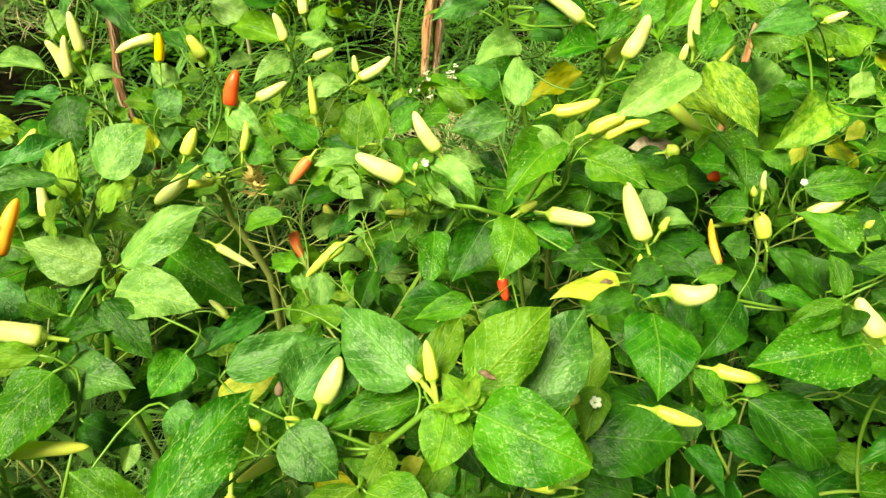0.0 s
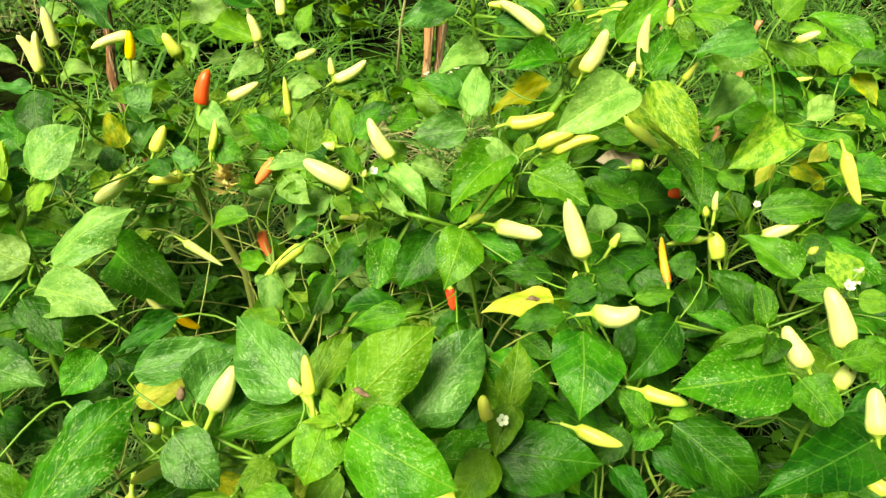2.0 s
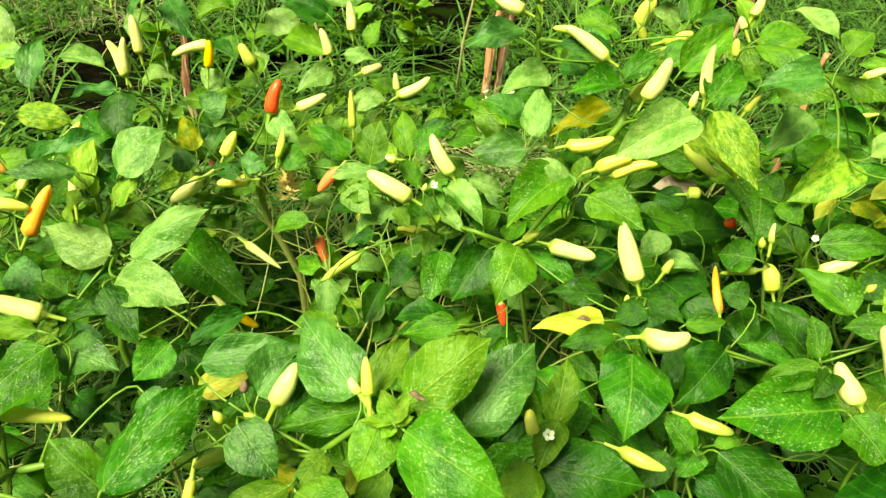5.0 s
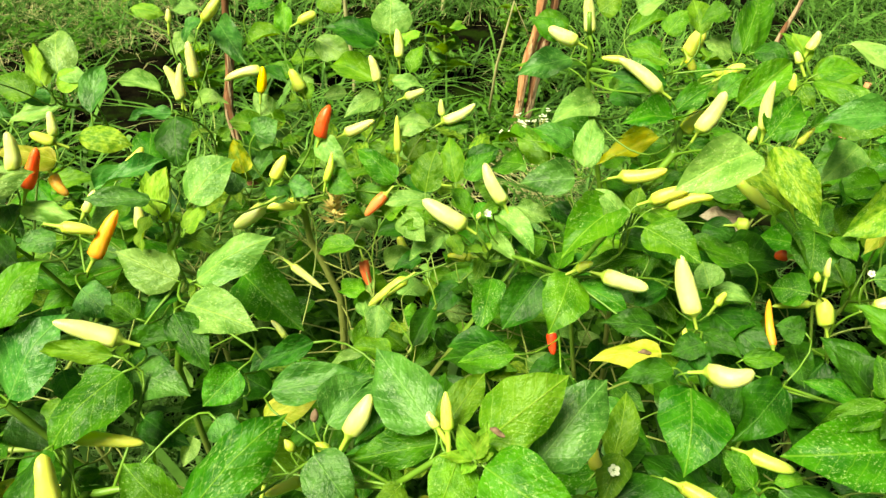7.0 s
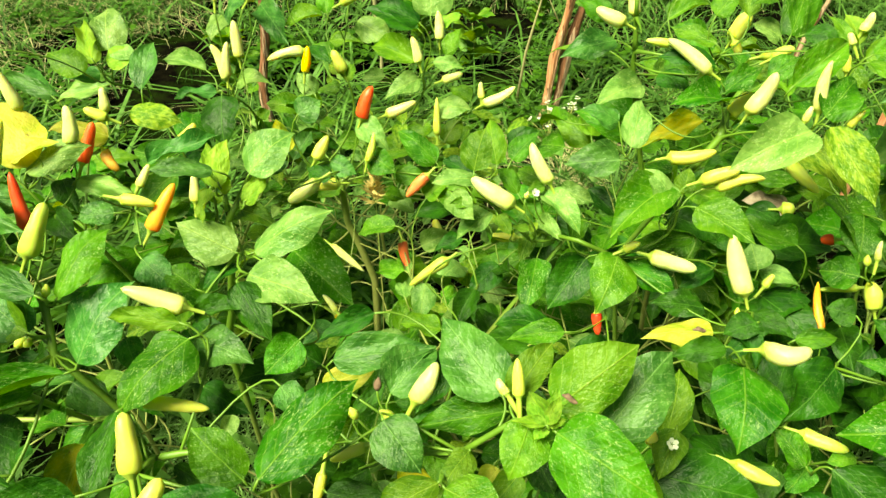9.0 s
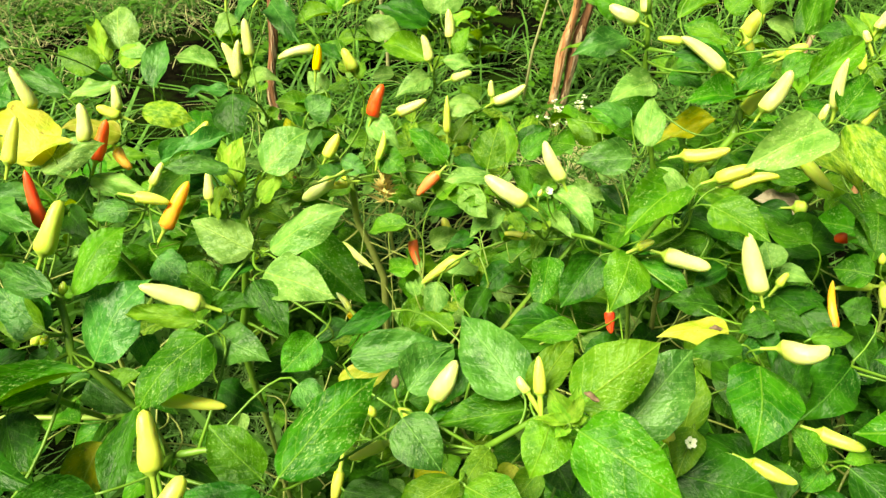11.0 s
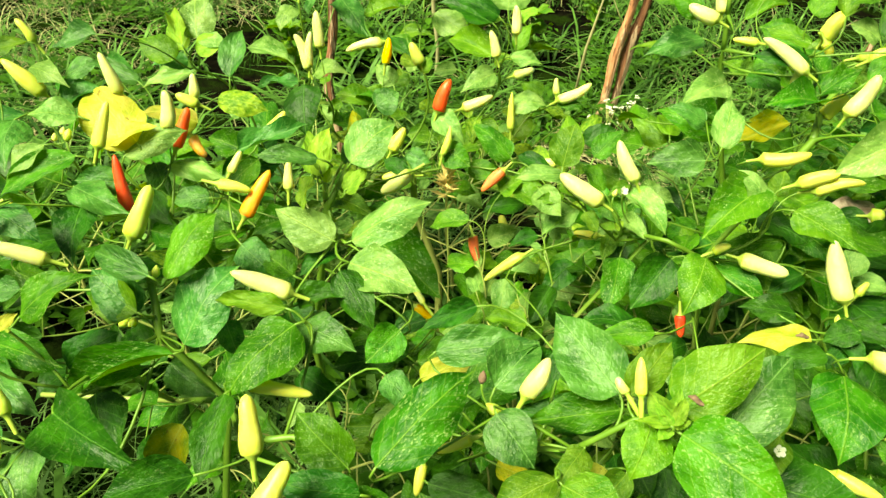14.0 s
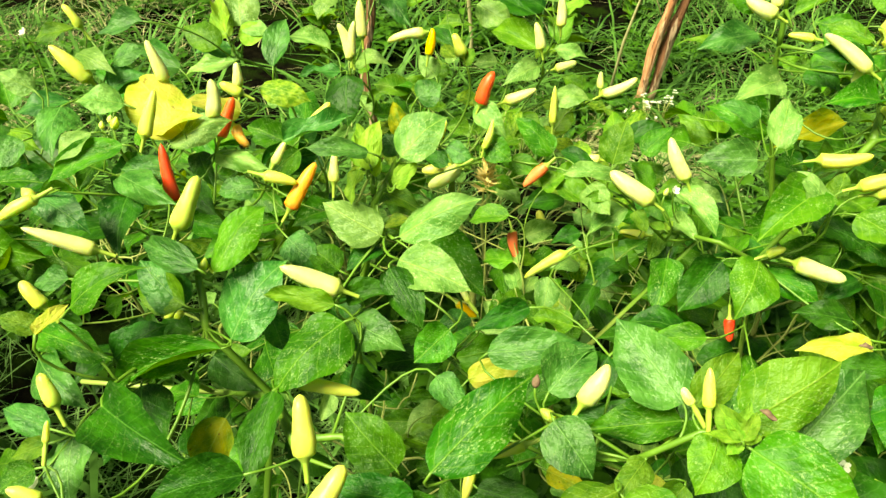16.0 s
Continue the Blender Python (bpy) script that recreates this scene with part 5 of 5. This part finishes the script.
L = Plant(0.62, 0.92, "dense chilli plant with glossy green leaves")
L.leaf(0.480, 0.902, 0.564, -33, -17, 0.092, 0.0451, "green")
L.pepper(0.475, 0.879, 0.492, -12, 19, 0.027, 0.0069, "lime")

M = Plant(-0.72, 0.62, "chilli plant with dusty leaves beside dry grass")

N = Plant(0.37, 0.97, "chilli plant with light green flecked leaves behind its neighbours")

K = Plant(-0.08, 0.6, "chilli plant with arching branches and whitish peppers")
K.leaf(-0.069, 0.458, 0.449, -176, 2, 0.038, 0.0234, "bright")
K.leaf(-0.155, 0.699, 0.261, 131, 35, 0.052, 0.0259, "pale")
K.leaf(-0.091, 0.728, 0.398, 171, 13, 0.056, 0.0325, "bright")
K.leaf(-0.022, 0.633, 0.449, -12, -11, 0.047, 0.0309, "pale")
K.leaf(-0.063, 0.583, 0.524, -21, -21, 0.029, 0.0213, "fresh")
K.leaf(-0.104, 0.551, 0.420, -87, -39, 0.043, 0.0265, "pale")
K.leaf(-0.058, 0.571, 0.519, -158, -14, 0.032, 0.0125, "fresh")
K.leaf(-0.024, 0.632, 0.483, -33, -27, 0.037, 0.0284, "green")
K.leaf(-0.036, 0.568, 0.506, -41, -32, 0.023, 0.0161, "fresh")
K.leaf(-0.144, 0.728, 0.405, 37, 27, 0.033, 0.0272, "bright")
K.leaf(-0.064, 0.585, 0.542, 81, 44, 0.044, 0.0318, "fresh")
K.leaf(-0.083, 0.570, 0.523, -33, -27, 0.035, 0.0261, "pale")
K.leaf(-0.060, 0.609, 0.371, -111, -31, 0.051, 0.0268, "dark", 5)
K.leaf(-0.062, 0.612, 0.516, -169, -7, 0.049, 0.0231, "pale", 5)
K.leaf(0.002, 0.633, 0.494, -36, -23, 0.059, 0.0280, "pale", -12)
K.leaf(-0.046, 0.585, 0.496, -130, -19, 0.045, 0.0279, "pale", 9)
K.leaf(-0.088, 0.680, 0.386, -147, -14, 0.038, 0.0217, "dark", 6)
K.leaf(-0.037, 0.682, 0.502, 45, 34, 0.043, 0.0247, "green", -4)
K.leaf(-0.022, 0.612, 0.505, 138, 19, 0.036, 0.0197, "green", 6)
K.leaf(0.001, 0.608, 0.478, -40, -8, 0.038, 0.0183, "pale", 8)
K.leaf(0.018, 0.724, 0.446, -12, -10, 0.044, 0.0251, "pale", 4)
K.leaf(0.063, 0.996, 0.281, -37, -23, 0.077, 0.0376, "dark", -2)
K.leaf(0.003, 0.636, 0.502, -144, -21, 0.026, 0.0129, "fresh", 7)
K.leaf(-0.005, 0.577, 0.485, 170, 0, 0.019, 0.0090, "young", 10)
K.leaf(-0.005, 0.586, 0.478, 47, 31, 0.013, 0.0091, "young", 5)
K.leaf(-0.005, 0.615, 0.454, -104, -30, 0.033, 0.0190, "fresh", -1)
K.pepper(0.008, 0.634, 0.509, 147, 53, 0.045, 0.0150, "pale")
K.pepper(-0.023, 0.569, 0.519, 171, 26, 0.047, 0.0184, "pale")
K.pepper(-0.020, 0.611, 0.450, -178, 0, 0.025, 0.0108, "yellow")
K.pepper(-0.099, 0.643, 0.381, -151, -33, 0.055, 0.0133, "lime")
K.pepper(-0.178, 0.735, 0.327, -45, -56, 0.043, 0.0136, "salmon")
K.pepper(-0.143, 0.732, 0.437, -146, -43, 0.038, 0.0139, "salmon")
K.bud(-0.012, 0.584, 0.518, 60, 60, 0.008, "pale")
K.flower(-0.004, 0.589, 0.522, 0.0048)
K.limb([(0.046, 0.598, 0.467), (-0.007, 0.633, 0.448), (-0.052, 0.611, 0.433)], 0.004, 0.003)

# two plants added out of view on the left to shade the soil gaps
O = Plant(-0.78, 0.27, "added out-of-view chilli plant that shades the soil on the left")
P = Plant(-1.04, 0.50, "second added out-of-view chilli plant shading the left-hand soil")

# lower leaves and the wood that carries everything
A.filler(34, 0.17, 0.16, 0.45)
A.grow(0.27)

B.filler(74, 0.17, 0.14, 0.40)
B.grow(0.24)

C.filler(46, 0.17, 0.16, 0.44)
C.filler(12, 0.20, 0.32, 0.49, "green")
C.grow(0.26)

D.filler(22, 0.17, 0.17, 0.46, "green")
D.filler(20, 0.24, 0.10, 0.41, "pale", 0.55)
D.filler(30, 0.22, 0.06, 0.30, "green", 0.5)
D.grow(0.28)

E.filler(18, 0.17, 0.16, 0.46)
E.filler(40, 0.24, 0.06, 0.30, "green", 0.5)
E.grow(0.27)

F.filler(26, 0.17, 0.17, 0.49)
F.grow(0.29)

G.filler(18, 0.17, 0.14, 0.40, "green")
G.filler(30, 0.20, 0.24, 0.43, "pale", 0.8)
G.filler(80, 0.24, 0.10, 0.35, "pale", 0.55)
G.filler(46, 0.20, 0.27, 0.44, "mottled", 0.6)
G.grow(0.24)

H.filler(44, 0.17, 0.17, 0.48, "green")
H.filler(24, 0.20, 0.36, 0.55, "green")
H.filler(30, 0.24, 0.10, 0.43, "pale", 0.55)
H.grow(0.29)

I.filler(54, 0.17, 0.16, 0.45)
I.filler(34, 0.20, 0.34, 0.51, "green")
I.grow(0.27)

J.filler(26, 0.17, 0.16, 0.45)
J.filler(10, 0.20, 0.33, 0.51, "green")
J.filler(40, 0.24, 0.10, 0.40, "pale", 0.55)
J.filler(30, 0.20, 0.25, 0.44, "mottled", 0.6)
J.grow(0.27)

L.filler(30, 0.17, 0.16, 0.44)
L.filler(50, 0.20, 0.33, 0.50, "green")
L.grow(0.26)

M.filler(30, 0.17, 0.14, 0.39)
M.filler(26, 0.20, 0.29, 0.44, "green")
M.grow(0.23)

N.filler(26, 0.17, 0.14, 0.39)
N.filler(40, 0.20, 0.29, 0.44, "green")
N.grow(0.23)

O.filler(60, 0.19, 0.20, 0.48, "green", 1.1)
O.grow(0.26)

P.filler(60, 0.19, 0.20, 0.48, "green", 1.1)
P.grow(0.26)

K.filler(26, 0.17, 0.14, 0.39, "green")
K.filler(24, 0.17, 0.26, 0.40, "pale", 0.8)
K.filler(44, 0.24, 0.10, 0.34, "pale", 0.55)
K.filler(24, 0.19, 0.24, 0.40, "mottled", 0.6)
K.grow(0.23)


# ---- stakes ----
def stake(foot, top, thick, mat, label, bow=0.0, rough=0.10):
    """A rough stick with ridged, split bark: knobbly, tapering, driven into the ground."""
    a, b = Vector(foot), Vector(top)
    r = random.Random(int(1000 * (a.x + 9 * a.y)))
    n, sides = 44, 18
    verts, faces = [], []
    for i in range(n + 1):
        s = i / n
        p = (b - a) * s + Vector((bow * math.sin(math.pi * s) + 0.006 * math.sin(7 * s + 1.3) + 0.003 * math.sin(19 * s), 0.005 * math.sin(9 * s), -0.05 if i == 0 else 0))
        knot = 0.28 * math.exp(-((s - 0.33) / 0.018) ** 2) + 0.22 * math.exp(-((s - 0.62) / 0.02) ** 2)
        rad = thick / 2 * (1.08 - 0.25 * s) * (1 + rough * 0.6 * math.sin(23 * s + 2) + knot)
        for k in range(sides):
            t = 2 * math.pi * k / sides
            ridge = rough * 1.6 * noise.noise((2.2 * math.cos(t), 2.2 * math.sin(t), 4.0 * s + a.x * 40)) + rough * 1.1 * noise.noise((5 * math.cos(t), 5 * math.sin(t), 22.0 * s))
            verts.append(p + Vector((math.cos(t), math.sin(t), 0)) * rad * (1 + ridge))
    for i in range(n):
        for k in range(sides):
            u, v = i * sides + k, i * sides + (k + 1) % sides
            faces.append((u, v, v + sides, u + sides))
    faces += [tuple(reversed(range(sides))), tuple(n * sides + k for k in range(sides))]
    ob = mesh_object("wooden_stake", verts, faces, mat)
    ob.location = a
    return tagged(ob, label, "stake", "stakes")


stake((-0.072, 1.735, 0.0), (0.052, 1.800, 0.72), 0.021, BARK, "rough red-brown peeled wooden stake leaning in the grass", rough=0.22)
stake((-0.046, 1.758, 0.0), (0.092, 1.820, 0.72), 0.022, BARK_DARK, "darker wooden stake leaning against a peeled one", rough=0.25)
stake((-0.52, 1.17, 0.0), (-0.545, 1.18, 0.52), 0.017, BARK_DARK, "dark brown thin bent stake beside a slender plant", bow=-0.022, rough=0.18)
stake((0.555, 1.30, 0.0), (0.578, 1.31, 0.40), 0.014, BARK, "short red-brown stake among dense leaves", rough=0.18)


def twig(points, thick, label):
    pts = [Vector(p) for p in points]
    verts, faces = [], []
    tube(verts, faces, [p - pts[0] for p in pts], [thick, thick * 0.9, thick * 0.7, thick * 0.5], 8)
    ob = mesh_object("dry_twig", verts, faces, STRAW)
    ob.location = pts[0]
    return tagged(ob, label, "twig")


twig([(-0.135, 1.77, 0.0), (-0.118, 1.78, 0.18), (-0.085, 1.78, 0.345), (-0.030, 1.775, 0.240)], 0.004, "thin dry bent twig leaning on a wooden stake")


def seed_head(x, y, z, size):
    """A dry feathery grass head on a thin stalk."""
    r = random.Random(5)
    g = ground_height(x, y)
    root = new("seed_head")
    root.location = (x, y, g)
    verts, faces = [], []
    tube(verts, faces, [Vector((0, 0, -0.01)), Vector((0.006, 0.0, (z - g) * 0.5)), Vector((0, 0, z - g + size))], [0.0012, 0.001, 0.0007], 6)
    mesh_object("stalk", verts, faces, STEM, root)
    verts, faces = [], []
    for k in range(150):
        s = r.random()
        a = r.uniform(0, 6.28)
        c = Vector((0, 0, z - g + size * (s - 0.5) * 1.6))
        d = Vector((math.cos(a), math.sin(a), r.uniform(0.2, 1.2))).normalized() * size * (0.55 - 0.35 * s) * r.uniform(0.6, 1.2)
        q = d.cross(Vector((0, 0, 1))).normalized() * 0.0022
        f = len(verts)
        verts += [c, c + d * 0.5 + q, c + d, c + d * 0.5 - q]
        faces.append((f, f + 1, f + 2, f + 3))
    mesh_object("plume", verts, faces, SEEDHEAD, root)
    return tagged(root, "dry tan feathery seed head standing between leaves", "seed head")


seed_head(-0.222, 0.76, 0.400, 0.045)



# ---- thin canes behind the rows ----
stake((-0.560, 1.93, 0.0), (-0.572, 1.95, 0.70), 0.010, STRAW, "thin pale bamboo cane standing in tall grass")
stake((-0.423, 2.64, 0.0), (-0.430, 2.66, 0.75), 0.014, STRAW, "thin pale cane standing behind a weed")
stake((0.575, 2.06, 0.0), (0.760, 2.10, 0.70), 0.013, BARK_DARK, "slanting brown stick behind the dense leaves")


def weed_plant(x, y, height, size, seed, label, tall_flower=False):
    """An upright weed: a thin stem with pairs of pointed leaves."""
    r = random.Random(seed)
    g = ground_height(x, y)
    root = new("weed_plant")
    root.location = (x, y, g)
    verts, faces = [], []
    pts = [Vector((0.008 * math.sin(3 * s), 0.006 * math.sin(4 * s), height * s - 0.01)) for s in (0, 0.3, 0.6, 1.0)]
    tube(verts, faces, pts, [0.0022, 0.0018, 0.0014, 0.0008], 6)
    mesh_object("stem", verts, faces, STEM, root)
    levels = 5
    for i in range(levels):
        s = 0.3 + 0.7 * i / (levels - 1)
        for k in range(3 if i < levels - 1 else 5):
            a = math.radians(137.5 * i + (120 if i < levels - 1 else 72) * k + r.uniform(-20, 20))
            up = r.uniform(0.0, 0.5)
            d = Vector((math.cos(a), math.sin(a), up)).normalized()
            n = (Vector((0, 0, 1)) - d * d.z).normalized()
            L = size * r.uniform(0.75, 1.2) * (1.1 - 0.35 * s)
            ob = new("leaf", r.choice(LEAF_SHAPES["fresh" if s > 0.6 else "bright"]))
            ob.parent = root
            ob.matrix_local = Matrix.Translation(Vector((0, 0, height * s - 0.01))) @ Matrix((d, n.cross(d), n)).transposed().to_4x4() @ Matrix.Diagonal((L, L * 0.42, L, 1))
    return tagged(root, label, "weed", "weeds")


weed_plant(-0.30, 2.02, 0.17, 0.10, 1, "light green pointed-leaved weed standing in the grass")
weed_plant(-0.48, 2.12, 0.15, 0.09, 2, "light green weed beside a thin cane")
weed_plant(-0.13, 2.35, 0.13, 0.08, 3, "low green weed on bare soil")
weed_plant(-0.88, 1.65, 0.20, 0.09, 4, "green weed in long grass")
weed_plant(0.42, 1.90, 0.20, 0.10, 5, "green weed behind the dense chilli leaves")
weed_plant(0.92, 1.75, 0.16, 0.09, 6, "green weed in bright grass")


def flowering_weed(x, y, height, seed, label):
    """Thin stalks that end in small white flower heads."""
    r = random.Random(seed)
    root = new("flowering_weed")
    root.location = (x, y, ground_height(x, y))
    for k in range(9):
        a, out = r.uniform(0, 6.28), r.uniform(0.01, 0.065)
        tip = Vector((out * math.cos(a), out * math.sin(a), height * r.uniform(0.6, 1.1)))
        verts, faces = [], []
        tube(verts, faces, [Vector((0, 0, -0.005)), Vector((tip.x * 0.3, tip.y * 0.3, tip.z * 0.6)), tip], [0.0011, 0.0009, 0.0006], 5)
        mesh_object("stalk", verts, faces, STEM, root)
        verts, faces = [], []
        for i in range(7):
            c = tip + Vector((r.uniform(-1, 1), r.uniform(-1, 1), r.uniform(-0.3, 1))) * 0.005
            for j in range(5):
                b = j * 1.2566 + i
                f = len(verts)
                for u, v in ((0.0, 0.0), (0.6, 0.35), (1.0, 0.0), (0.6, -0.35)):
                    verts.append(c + Vector((u * math.cos(b) - v * math.sin(b), u * math.sin(b) + v * math.cos(b), 0.5 * u)) * 0.0030)
                faces.append((f, f + 1, f + 2, f + 3))
        mesh_object("flower_head", verts, faces, PETAL, root, label="tiny white flower head")
    return tagged(root, label, "weed", "flowering weeds")


flowering_weed(-0.030, 1.62, 0.11, 3, "wispy weed with tiny white flowers at the stake's foot")
flowering_weed(0.010, 1.69, 0.12, 4, "wispy weed with small cream-white flower heads")


def stone(x, y, size, seed):
    r = random.Random(seed)
    bm = bmesh.new()
    bmesh.ops.create_icosphere(bm, subdivisions=3, radius=size)
    for v in bm.verts:
        v.co *= 1 + 0.22 * noise.noise(v.co * (1.6 / size) + Vector((seed, 0, 0)))
        v.co.z *= 0.62
    me = bpy.data.meshes.new("stone")
    bm.to_mesh(me)
    bm.free()
    me.materials.append(STONE)
    me.shade_smooth()
    ob = new("stone", me)
    ob.matrix_world = pose(x, y, ground_height(x, y) + size * 0.3, 0, 0, r.uniform(0, 360))
    return tagged(ob, "small reddish-grey stone lying in the grass", "stone", "stones")


stone(0.140, 1.90, 0.026, 2)
stone(0.300, 1.20, 0.030, 5)
